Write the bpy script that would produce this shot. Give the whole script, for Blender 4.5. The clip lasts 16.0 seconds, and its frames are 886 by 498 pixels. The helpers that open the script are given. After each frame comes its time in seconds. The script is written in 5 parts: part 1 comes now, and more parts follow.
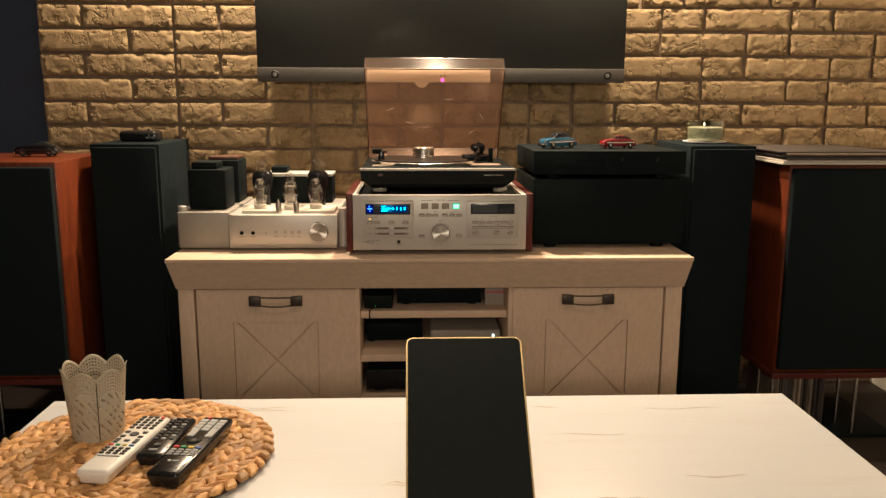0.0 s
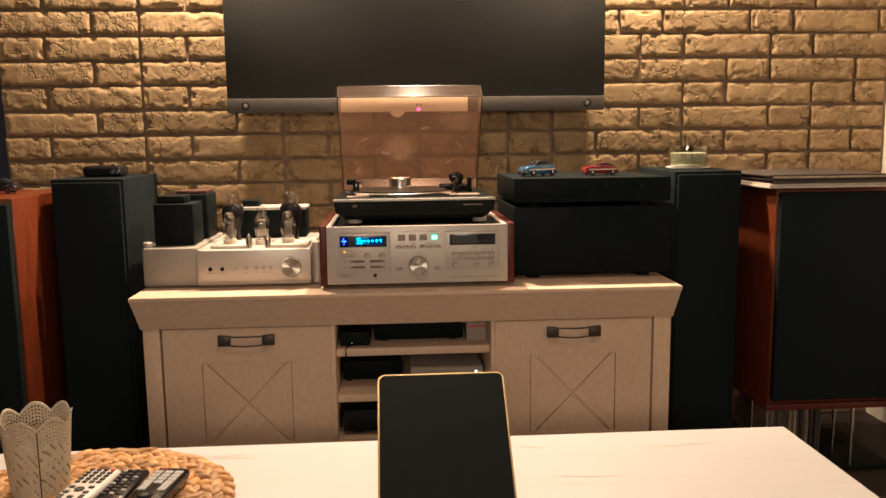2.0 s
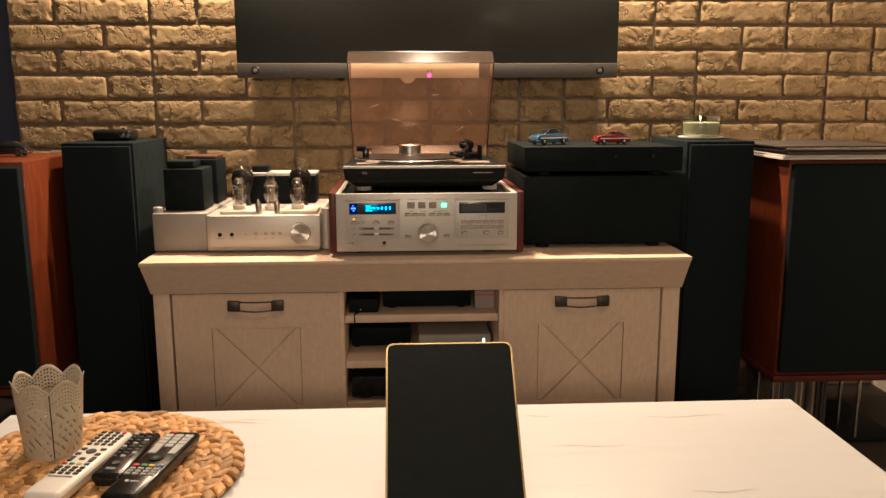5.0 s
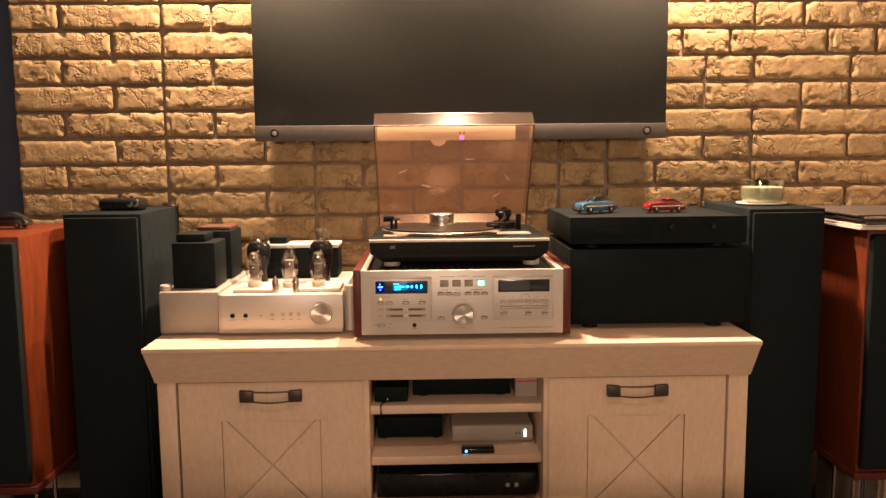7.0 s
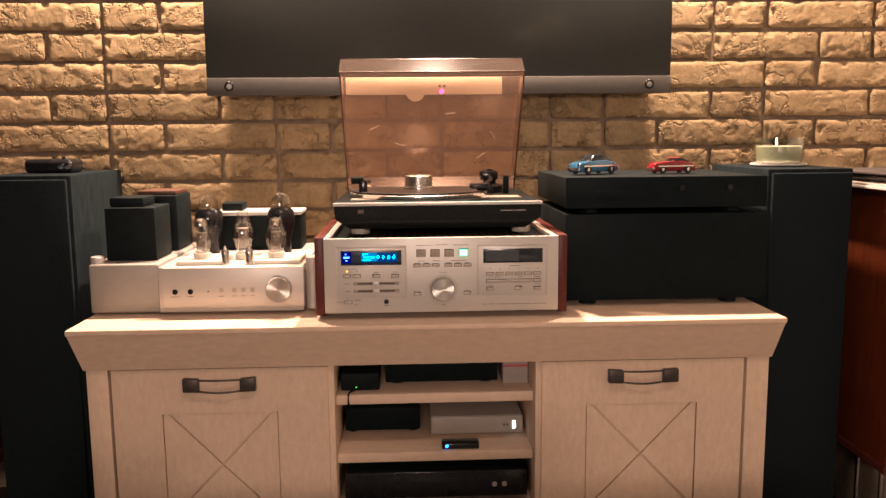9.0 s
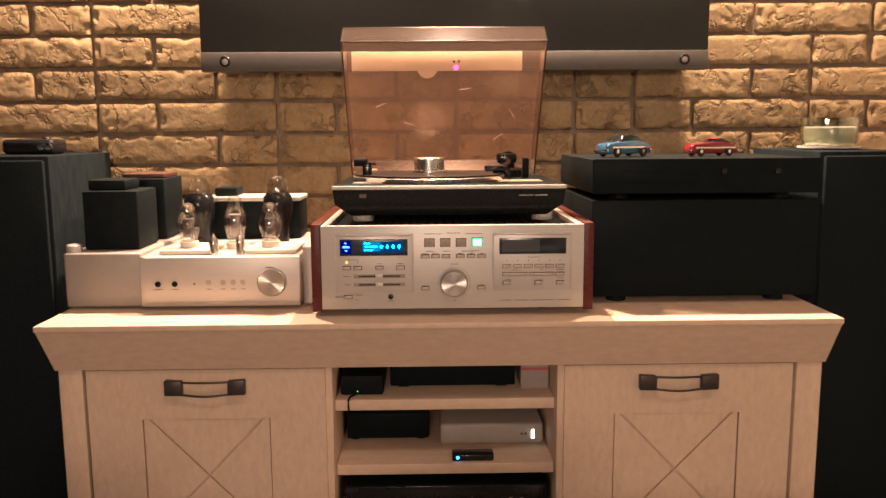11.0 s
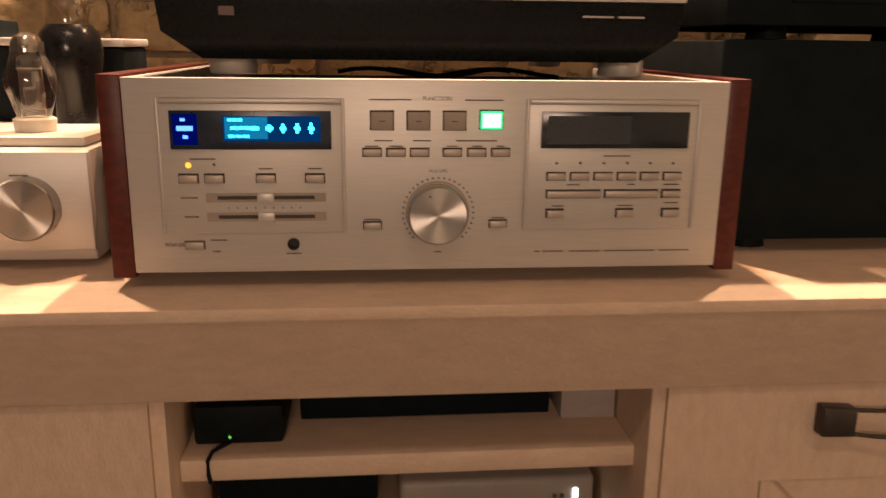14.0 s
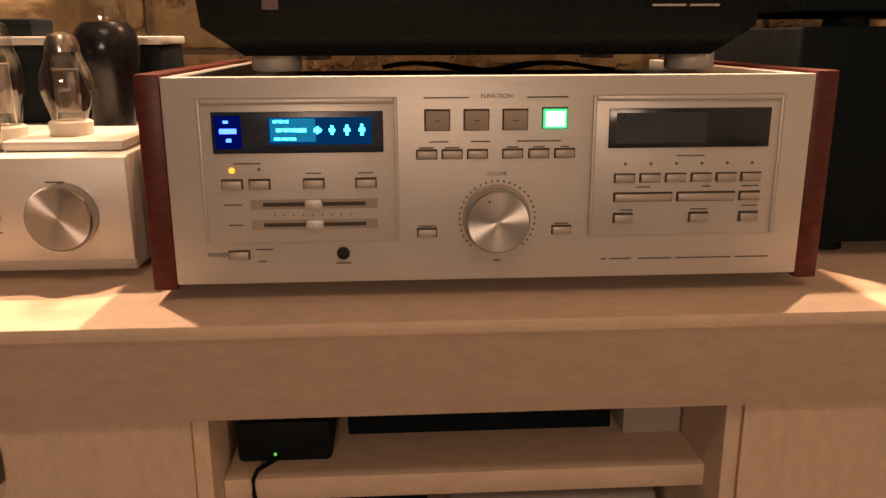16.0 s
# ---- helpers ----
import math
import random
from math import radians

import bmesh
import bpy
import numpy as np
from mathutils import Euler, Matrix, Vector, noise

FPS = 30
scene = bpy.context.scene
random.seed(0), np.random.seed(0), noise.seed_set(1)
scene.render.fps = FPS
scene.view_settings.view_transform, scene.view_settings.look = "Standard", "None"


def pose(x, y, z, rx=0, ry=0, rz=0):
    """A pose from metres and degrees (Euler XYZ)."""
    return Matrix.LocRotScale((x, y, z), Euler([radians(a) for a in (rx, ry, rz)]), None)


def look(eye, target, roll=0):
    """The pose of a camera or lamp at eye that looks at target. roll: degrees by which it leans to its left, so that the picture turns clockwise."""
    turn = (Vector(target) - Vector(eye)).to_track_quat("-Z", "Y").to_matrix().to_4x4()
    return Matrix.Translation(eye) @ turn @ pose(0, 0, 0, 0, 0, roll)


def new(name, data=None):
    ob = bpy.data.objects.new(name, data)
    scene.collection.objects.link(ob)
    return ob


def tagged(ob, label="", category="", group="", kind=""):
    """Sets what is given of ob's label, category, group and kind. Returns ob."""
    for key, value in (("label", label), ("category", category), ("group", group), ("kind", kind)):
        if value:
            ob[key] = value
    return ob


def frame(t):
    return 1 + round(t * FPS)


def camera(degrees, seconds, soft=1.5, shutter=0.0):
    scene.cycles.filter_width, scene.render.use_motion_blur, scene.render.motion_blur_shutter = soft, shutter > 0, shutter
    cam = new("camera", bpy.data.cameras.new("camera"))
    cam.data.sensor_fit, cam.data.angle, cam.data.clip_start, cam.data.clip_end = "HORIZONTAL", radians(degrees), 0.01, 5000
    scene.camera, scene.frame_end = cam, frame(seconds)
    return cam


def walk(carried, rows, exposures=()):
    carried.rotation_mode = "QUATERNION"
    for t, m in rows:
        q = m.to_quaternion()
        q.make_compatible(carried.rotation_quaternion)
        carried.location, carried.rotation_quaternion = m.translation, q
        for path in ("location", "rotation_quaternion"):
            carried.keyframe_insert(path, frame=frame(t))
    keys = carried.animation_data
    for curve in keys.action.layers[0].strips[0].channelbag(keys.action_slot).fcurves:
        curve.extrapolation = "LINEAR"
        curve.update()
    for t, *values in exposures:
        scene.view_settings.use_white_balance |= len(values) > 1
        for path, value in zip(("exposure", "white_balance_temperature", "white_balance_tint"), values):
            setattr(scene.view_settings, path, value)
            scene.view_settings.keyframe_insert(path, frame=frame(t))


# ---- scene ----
cam = camera(57.7, 16.0, soft=1.4, shutter=0.7)
PATH = [
    (0, (-0.073, 0.062, 0.952), (0.004, 2.026, 0.583), 0.2),
    (0.5, (-0.071, 0.071, 0.952), (0.015, 2.039, 0.604), 0.5),
    (1, (-0.056, 0.104, 0.954), (0.046, 2.083, 0.685), 0.1),
    (1.5, (-0.056, 0.125, 0.935), (0.069, 2.104, 0.676), -0.4),
    (2, (-0.058, 0.142, 0.925), (0.062, 2.119, 0.648), -0.7),
    (2.5, (-0.054, 0.139, 0.916), (0.068, 2.111, 0.608), -0.8),
    (3, (-0.057, 0.124, 0.907), (0.061, 2.092, 0.569), -0.6),
    (3.2, (-0.054, 0.115, 0.919), (0.052, 2.076, 0.544), -0.6),
    (5.3, (-0.059, 0.162, 0.933), (0.037, 2.129, 0.583), -0.1),
    (5.5, (-0.058, 0.178, 0.941), (0.029, 2.148, 0.609), -0.3),
    (6, (-0.076, 0.234, 0.946), (-0.017, 2.211, 0.644), -0.6),
    (6.5, (-0.075, 0.308, 0.952), (-0.039, 2.29, 0.692), -0.7),
    (7, (-0.082, 0.356, 0.962), (-0.037, 2.341, 0.727), -0.5),
    (7.5, (-0.072, 0.423, 0.952), (-0.022, 2.409, 0.724), -0.4),
    (8, (-0.064, 0.505, 0.929), (0.003, 2.489, 0.689), -0.5),
    (8.5, (-0.063, 0.566, 0.908), (0.022, 2.545, 0.638), -0.6),
    (9, (-0.064, 0.59, 0.898), (0.022, 2.569, 0.622), -0.5),
    (9.2, (-0.066, 0.58, 0.903), (0.015, 2.557, 0.615), -0.4),
    (11.3, (-0.04, 0.812, 0.844), (-0.007, 2.791, 0.556), -0.4),
    (11.5, (-0.051, 0.864, 0.828), (0.04, 2.837, 0.518), -0.4),
    (12, (-0.033, 1.043, 0.824), (0.079, 3.012, 0.491), -0.3),
    (12.5, (-0.039, 1.201, 0.867), (0.083, 3.141, 0.398), -1.1),
    (13, (-0.033, 1.338, 0.777), (0.127, 3.264, 0.261), 0.3),
    (13.5, (-0.031, 1.429, 0.746), (0.151, 3.357, 0.247), 0.8),
    (14, (-0.052, 1.485, 0.738), (0.134, 3.415, 0.244), 0.7),
    (14.5, (-0.066, 1.516, 0.741), (0.134, 3.448, 0.264), 0.8),
    (15, (-0.063, 1.524, 0.74), (0.103, 3.457, 0.255), 0.6),
    (15.5, (-0.07, 1.527, 0.741), (0.068, 3.458, 0.241), 0.1),
    (16, (-0.069, 1.528, 0.739), (0.044, 3.458, 0.226), -0.2),
]

EXPOSURES = [(0.0, -0.12, 5550, 6), (1.5, 0.03, 6000, 17), (3.0, -0.07, 5450, 9), (5.5, -0.01, 5900, 13), (6.5, 0.36, 6550, 23), (9.0, 0.56, 5700, 25), (12.0, 0.44, 6150, 25), (13.5, 0.08, 6300, 24), (16.0, -0.04, 6650, 26)]
walk(cam, [(t, look(eye, target, roll)) for t, eye, target, roll in PATH], EXPOSURES)

# ---- light ----
world = bpy.data.worlds.new("night")
scene.world = world
world.use_nodes = True
world.node_tree.nodes["Background"].inputs[0].default_value = (0.010, 0.009, 0.010, 1)


def lamp(name, kind, where, target, watts, colour, size, cone=150, blend=0.5):
    data = bpy.data.lights.new(name, kind)
    data.energy, data.color = watts, colour
    if kind == "AREA":
        data.shape, data.size, data.size_y = "ELLIPSE", size, 0.30
    else:
        data.shadow_soft_size, data.spot_size, data.spot_blend = size, radians(cone), blend
    ob = new(name, data)
    ob.matrix_world = look(where, target)
    return data


WARM = (1.0, 0.69, 0.41)
for x, y, z, watts, cone, blend in ((-0.58, 2.485, 1.74, 84.0, 156, 0.4), (0.02, 2.545, 1.86, 185.0, 124, 0.9), (0.62, 2.485, 1.74, 78.0, 156, 0.4)):
    lamp("ceiling_spot", "SPOT", (x, y, z), (x, y, 0), watts, WARM, 0.02, cone, blend)
# Unseen soft fill, added behind the viewer to brighten the furniture fronts.
lamp("front_fill_behind_viewer", "AREA", (-0.20, -1.55, 1.42), (-0.05, 2.0, 0.45), 31.5, (1.0, 0.73, 0.48), 0.9)
# Added overhead fill; lifts the bricks below the television and the table.
lamp("overhead_fill", "AREA", (0.0, 0.75, 2.42), (0.0, 1.0, 0.0), 8.0, (1.0, 0.73, 0.48), 0.9)


# ---- materials ----
def material(name, colour, rough=0.5, metal=0.0, vary=0.12, scale=30.0, bump=0.0, bump_scale=200.0, stretch=(1, 1, 1), second=None, coat=0.0, random_tint=0.0, low=0.35, high=0.65, spec=0.5, relief=0.004):
    m = bpy.data.materials.new(name)
    m.use_nodes = True
    nodes, links = m.node_tree.nodes, m.node_tree.links
    b = nodes["Principled BSDF"]
    tc = nodes.new("ShaderNodeTexCoord")
    mp = nodes.new("ShaderNodeMapping")
    mp.inputs["Scale"].default_value = stretch
    links.new(tc.outputs["Object"], mp.inputs["Vector"])
    big, fine = nodes.new("ShaderNodeTexNoise"), nodes.new("ShaderNodeTexNoise")
    for n, s in ((big, scale), (fine, scale * 7)):
        n.inputs["Scale"].default_value, n.inputs["Detail"].default_value = s, 6
        links.new(mp.outputs["Vector"], n.inputs["Vector"])
    if random_tint:
        info = nodes.new("ShaderNodeObjectInfo")
        add = nodes.new("ShaderNodeVectorMath")
        add.operation = "MULTIPLY_ADD"
        add.inputs[1].default_value = (37, 37, 37)
        links.new(info.outputs["Random"], add.inputs[0])
        links.new(mp.outputs["Vector"], add.inputs[2])
        for n in (big, fine):
            links.new(add.outputs[0], n.inputs["Vector"])
    mix = nodes.new("ShaderNodeMix")
    mix.data_type, mix.blend_type = "FLOAT", "MIX"
    mix.inputs[0].default_value = 0.4
    links.new(big.outputs["Fac"], mix.inputs[2])
    links.new(fine.outputs["Fac"], mix.inputs[3])
    ramp = nodes.new("ShaderNodeValToRGB")
    ramp.color_ramp.elements[0].position, ramp.color_ramp.elements[1].position = low, high
    dark = second or tuple(c * (1 - vary) for c in colour)
    light = colour if second else tuple(min(1, c * (1 + vary)) for c in colour)
    ramp.color_ramp.elements[0].color, ramp.color_ramp.elements[1].color = (*dark, 1), (*light, 1)
    links.new(mix.outputs[0], ramp.inputs[0])
    last = ramp.outputs[0]
    if random_tint:
        hsv = nodes.new("ShaderNodeHueSaturation")
        mr = nodes.new("ShaderNodeMapRange")
        mr.inputs[3].default_value, mr.inputs[4].default_value = 1 - random_tint, 1 + random_tint
        links.new(info.outputs["Random"], mr.inputs[0])
        links.new(mr.outputs[0], hsv.inputs["Value"])
        links.new(last, hsv.inputs["Color"])
        last = hsv.outputs[0]
    links.new(last, b.inputs["Base Color"])
    rr = nodes.new("ShaderNodeMapRange")
    rr.inputs[3].default_value, rr.inputs[4].default_value = max(0.02, rough - 0.08), min(1, rough + 0.08)
    links.new(fine.outputs["Fac"], rr.inputs[0])
    links.new(rr.outputs[0], b.inputs["Roughness"])
    b.inputs["Metallic"].default_value = metal
    b.inputs["Coat Weight"].default_value, b.inputs["Specular IOR Level"].default_value = coat, spec
    if bump:
        bn, bp = nodes.new("ShaderNodeTexNoise"), nodes.new("ShaderNodeBump")
        bn.inputs["Scale"].default_value, bn.inputs["Detail"].default_value = bump_scale, 8
        links.new((add.outputs[0] if random_tint else mp.outputs["Vector"]), bn.inputs["Vector"])
        bp.inputs["Strength"].default_value, bp.inputs["Distance"].default_value = min(1, bump), relief
        links.new(bn.outputs["Fac"], bp.inputs["Height"])
        links.new(bp.outputs[0], b.inputs["Normal"])
    return m


def glowing(name, colour, strength):
    m = bpy.data.materials.new(name)
    m.use_nodes = True
    b = m.node_tree.nodes["Principled BSDF"]
    b.inputs["Base Color"].default_value = (*[c * 0.1 for c in colour], 1)
    b.inputs["Specular IOR Level"].default_value = 0.0
    b.inputs["Emission Color"].default_value, b.inputs["Emission Strength"].default_value = (*colour, 1), strength
    return m


def clear(name, colour, rough=0.02, ior=1.45, thin=0.0, gloss=0.05, haze=0.0):
    """Glass. thin: share of light that goes straight through, for a thin sheet."""
    m = bpy.data.materials.new(name)
    m.use_nodes = True
    nodes, links = m.node_tree.nodes, m.node_tree.links
    b = nodes["Principled BSDF"]
    b.inputs["Base Color"].default_value = (*colour, 1)
    b.inputs["Roughness"].default_value, b.inputs["IOR"].default_value, b.inputs["Transmission Weight"].default_value = rough, ior, 1
    if thin:
        out = nodes["Material Output"]
        t, g, mix, fr = nodes.new("ShaderNodeBsdfTransparent"), nodes.new("ShaderNodeBsdfGlossy"), nodes.new("ShaderNodeMixShader"), nodes.new("ShaderNodeLayerWeight")
        power, gain = nodes.new("ShaderNodeMath"), nodes.new("ShaderNodeMath")
        power.operation, gain.operation = "POWER", "MULTIPLY_ADD"
        power.inputs[1].default_value, gain.inputs[1].default_value, gain.inputs[2].default_value = 4.0, 0.55, gloss
        t.inputs[0].default_value = (*colour, 1)
        g.inputs["Roughness"].default_value = rough
        links.new(fr.outputs["Facing"], power.inputs[0])
        links.new(power.outputs[0], gain.inputs[0])
        links.new(gain.outputs[0], mix.inputs[0])
        links.new(t.outputs[0], mix.inputs[1])
        links.new(g.outputs[0], mix.inputs[2])
        last = mix
        if haze:
            dust, veil = nodes.new("ShaderNodeBsdfTranslucent"), nodes.new("ShaderNodeMixShader")
            dust.inputs[0].default_value, veil.inputs[0].default_value = (0.80, 0.56, 0.44, 1), haze
            links.new(mix.outputs[0], veil.inputs[1])
            links.new(dust.outputs[0], veil.inputs[2])
            last = veil
        links.new(last.outputs[0], out.inputs["Surface"])
    return m


BRICK = material("brick_face", (0.365, 0.270, 0.148), 0.9, 0, scale=14, second=(0.238, 0.165, 0.087), bump=0.45, bump_scale=130, random_tint=0.14, low=0.34, high=0.62, relief=0.0035, spec=0.2)


def cracked(m, scale, deep):
    """Adds jagged cracks and broken patches to a stone's relief."""
    nodes, links = m.node_tree.nodes, m.node_tree.links
    where = next(n for n in nodes if n.type == "VECT_MATH").outputs[0]
    old = next(n for n in nodes if n.type == "BUMP")
    line, field = nodes.new("ShaderNodeTexNoise"), nodes.new("ShaderNodeTexNoise")
    line.inputs["Scale"].default_value, line.inputs["Detail"].default_value, line.inputs["Roughness"].default_value = scale, 5, 0.6
    field.inputs["Scale"].default_value, field.inputs["Detail"].default_value = scale * 0.6, 2
    links.new(where, line.inputs["Vector"])
    links.new(where, field.inputs["Vector"])
    off, size, groove, mask, both = (nodes.new(k) for k in ("ShaderNodeMath", "ShaderNodeMath", "ShaderNodeMapRange", "ShaderNodeMapRange", "ShaderNodeMath"))
    off.operation, size.operation, both.operation = "SUBTRACT", "ABSOLUTE", "MULTIPLY"
    off.inputs[1].default_value = 0.5
    groove.inputs[1].default_value, groove.inputs[2].default_value, groove.inputs[3].default_value, groove.inputs[4].default_value = 0.0, 0.045, -1.0, 0.0
    mask.inputs[1].default_value, mask.inputs[2].default_value = 0.44, 0.56
    links.new(line.outputs["Fac"], off.inputs[0])
    links.new(off.outputs[0], size.inputs[0])
    links.new(size.outputs[0], groove.inputs[0])
    links.new(field.outputs["Fac"], mask.inputs[0])
    links.new(groove.outputs[0], both.inputs[0])
    links.new(mask.outputs[0], both.inputs[1])
    b = nodes.new("ShaderNodeBump")
    b.inputs["Strength"].default_value, b.inputs["Distance"].default_value = 0.9, deep
    links.new(both.outputs[0], b.inputs["Height"])
    links.new(old.outputs[0], b.inputs["Normal"])
    links.new(b.outputs[0], nodes["Principled BSDF"].inputs["Normal"])


cracked(BRICK, 17, 0.006)
MORTAR = material("mortar", (0.235, 0.175, 0.122), 0.95, 0, 0.25, 25, bump=0.8, bump_scale=120)
NAVY = material("navy_paint", (0.030, 0.042, 0.075), 0.7, 0, 0.1, 6, bump=0.1)
CREAM = material("cream_paint", (0.78, 0.72, 0.60), 0.7, 0, 0.04, 5, bump=0.1)
CEIL = material("ceiling_paint", (0.75, 0.72, 0.66), 0.8, 0, 0.03, 4)
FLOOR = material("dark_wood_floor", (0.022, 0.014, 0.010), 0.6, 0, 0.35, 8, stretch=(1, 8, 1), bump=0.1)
OAK = material("whitewashed_oak", (0.63, 0.478, 0.350), 0.66, 0, scale=62, second=(0.53, 0.39, 0.28), bump=0.16, bump_scale=260, stretch=(0.8, 1.6, 1.8), low=0.30, high=0.62)
OAK_UP = material("whitewashed_oak_upright", (0.63, 0.478, 0.350), 0.66, 0, scale=62, second=(0.53, 0.39, 0.28), bump=0.16, bump_scale=260, stretch=(1.8, 1.6, 0.8), low=0.30, high=0.62)
TABLE = material("pale_oak_laminate", (0.65, 0.665, 0.68), 0.42, 0, scale=5, second=(0.58, 0.562, 0.53), stretch=(0.5, 9, 1), low=0.22, high=0.45, bump=0.05, bump_scale=60)
STREAK = material("wood_streak", (0.42, 0.33, 0.22), 0.5, 0, 0.3, 40, stretch=(1, 6, 1))
BLACK = material("black_paint", (0.0072, 0.0104, 0.0113), 0.55, 0, 0.3, 60, bump=0.05, spec=0.07)
BLACK_GRAIN = material("black_ash_veneer", (0.0105, 0.0150, 0.0170), 0.6, 0, 0.4, 20, stretch=(6, 6, 1), bump=0.05, spec=0.04)
GLOSS_BLACK = material("gloss_black", (0.01, 0.01, 0.011), 0.2, 0, 0.2, 40, spec=0.35)
LACQUER = material("black_piano_lacquer", (0.0060, 0.0072, 0.0070), 0.28, 0, 0.2, 40, spec=0.12)
SATIN_BLACK = material("satin_black", (0.0066, 0.0100, 0.0112), 0.4, 0, 0.2, 40, spec=0.03)
CLOTH = material("black_grille_cloth", (0.0105, 0.0150, 0.0170), 0.95, 0, 0.3, 300, bump=0.3, bump_scale=900, spec=0.05)
CHERRY = material("cherry_veneer", (0.115, 0.024, 0.0065), 0.42, 0, 0.3, 14, stretch=(5, 5, 1), coat=0.1, spec=0.3, bump=0.03)
WOODRED = material("red_walnut_veneer", (0.085, 0.018, 0.012), 0.4, 0, 0.3, 30, stretch=(3, 1, 6), spec=0.25)
SILVER = material("brushed_aluminium", (0.52, 0.495, 0.455), 0.42, 0.35, 0.05, 40, stretch=(1, 20, 20), bump=0.03, bump_scale=400)
SILVER_MATT = material("bead_blasted_aluminium", (0.30, 0.28, 0.25), 0.5, 0.3, 0.05, 60, bump=0.05, bump_scale=600)
SILVER_DIM = material("silver_button", (0.40, 0.35, 0.30), 0.45, 0.4, 0.06, 80)
TAUPE = material("translucent_grey_button", (0.30, 0.25, 0.20), 0.5, 0, 0.06, 90)
CHROME = material("chrome", (0.78, 0.76, 0.73), 0.14, 1.0, 0.04, 50)
SPUN = material("spun_aluminium", (0.50, 0.48, 0.45), 0.33, 1.0, 0.05, 60)
for spun in (SPUN,):
    tangent = spun.node_tree.nodes.new("ShaderNodeTangent")
    tangent.direction_type, tangent.axis = "RADIAL", "Y"
    spun.node_tree.nodes["Principled BSDF"].inputs["Anisotropic"].default_value = 0.95
    spun.node_tree.links.new(tangent.outputs[0], spun.node_tree.nodes["Principled BSDF"].inputs["Tangent"])
GUNMETAL = material("gunmetal_handle", (0.060, 0.050, 0.043), 0.42, 0.5, 0.15, 90)
TURNED = material("turned_aluminium", (0.72, 0.69, 0.64), 0.28, 1.0, 0.05, 60)
INK = material("printed_ink", (0.11, 0.09, 0.075), 0.7, 0, 0.1, 200)
RECESS = material("dark_recess", (0.05, 0.038, 0.03), 0.8, 0, 0.15, 90)
SCREEN = material("dark_display_window", (0.012, 0.016, 0.020), 0.22, 0, 0.1, 40)
SCREEN_BLUE = material("blue_lit_display_window", (0.008, 0.018, 0.035), 0.3, 0, 0.1, 40)
LCD = material("unlit_display_field", (0.030, 0.036, 0.042), 0.3, 0, 0.1, 60)
# Cream that carries the bright band of light on the television bar.
PALE = material("lit_band_cream", (0.86, 0.78, 0.60), 0.45, 0, 0.05, 20)
TVFACE = material("matte_television_screen", (0.030, 0.0335, 0.0305), 0.6, 0, 0.08, 60, spec=0.25)
TVBAR = material("grey_television_bar", (0.085, 0.078, 0.070), 0.5, 0.2, 0.08, 60)
WHITE = material("white_plastic", (0.72, 0.70, 0.66), 0.4, 0, 0.04, 60)
IVORY = material("ivory_lacquered_metal", (0.42, 0.37, 0.28), 0.5, 0, 0.08, 60, bump=0.1)
PEARL = material("pearl_grey_plastic", (0.40, 0.37, 0.33), 0.45, 0, 0.05, 60)
CERAMIC = material("white_glazed_metal", (0.60, 0.56, 0.48), 0.4, 0, 0.06, 60)
KEY = material("black_rubber_key", (0.02, 0.02, 0.02), 0.6, 0, 0.1, 80)
KEY_GREY = material("grey_key", (0.36, 0.37, 0.37), 0.5, 0, 0.05, 80)
RED = material("red_key", (0.5, 0.03, 0.02), 0.5, 0, 0.05, 80)
GREEN = material("green_key", (0.03, 0.25, 0.08), 0.5, 0, 0.05, 80)
YELLOW = material("yellow_key", (0.55, 0.40, 0.04), 0.5, 0, 0.05, 80)
BLUEKEY = material("blue_key", (0.04, 0.10, 0.35), 0.5, 0, 0.05, 80)
STRAW = material("water_hyacinth", (0.68, 0.40, 0.145), 0.55, 0, scale=60, second=(0.32, 0.14, 0.045), stretch=(1, 1, 1), random_tint=0.34, bump=0.35, bump_scale=160)
# Shade between the straw strands, put into a dark colour.
STRAW_GAP = material("straw_gap_shade", (0.05, 0.022, 0.010), 0.8, 0, 0.3, 60)
GOLD = material("gold_rim", (0.55, 0.42, 0.20), 0.3, 0.8, 0.05, 60)
CARBLUE = material("toy_blue_lacquer", (0.035, 0.145, 0.27), 0.2, 0.3, 0.05, 60, coat=0.6)
CARRED = material("toy_red_lacquer", (0.22, 0.010, 0.016), 0.25, 0.2, 0.05, 60, coat=0.6)
CARBLACK = material("toy_black_lacquer", (0.012, 0.012, 0.014), 0.2, 0.1, 0.05, 60, coat=0.6)
TYRE = material("toy_rubber", (0.015, 0.015, 0.015), 0.8, 0, 0.1, 90)
CARGLASS = material("toy_window", (0.014, 0.016, 0.018), 0.12, 0, 0.05, 60)
SLEEVE = material("card_sleeve", (0.50, 0.46, 0.40), 0.7, 0, 0.12, 12, random_tint=0.3)
SLEEVE_DARK = material("dark_card_sleeve", (0.05, 0.04, 0.035), 0.6, 0, 0.3, 12, random_tint=0.4)
SLEEVE_BROWN = material("brown_card_sleeve", (0.24, 0.19, 0.14), 0.7, 0, 0.3, 12, random_tint=0.45)
RUST = material("reddish_wood_box", (0.065, 0.025, 0.012), 0.5, 0, 0.2, 30)
VINYL = material("vinyl", (0.008, 0.008, 0.008), 0.4, 0, 0.1, 200)
LID = clear("smoked_acrylic", (0.82, 0.72, 0.65), 0.22, 1.49, thin=1, gloss=0.05, haze=0.012)
LIDEDGE = material("polished_acrylic_edge", (0.55, 0.46, 0.37), 0.25, 0, 0.06, 40)
LIDLIP = bpy.data.materials.new("hazy_acrylic_lip")
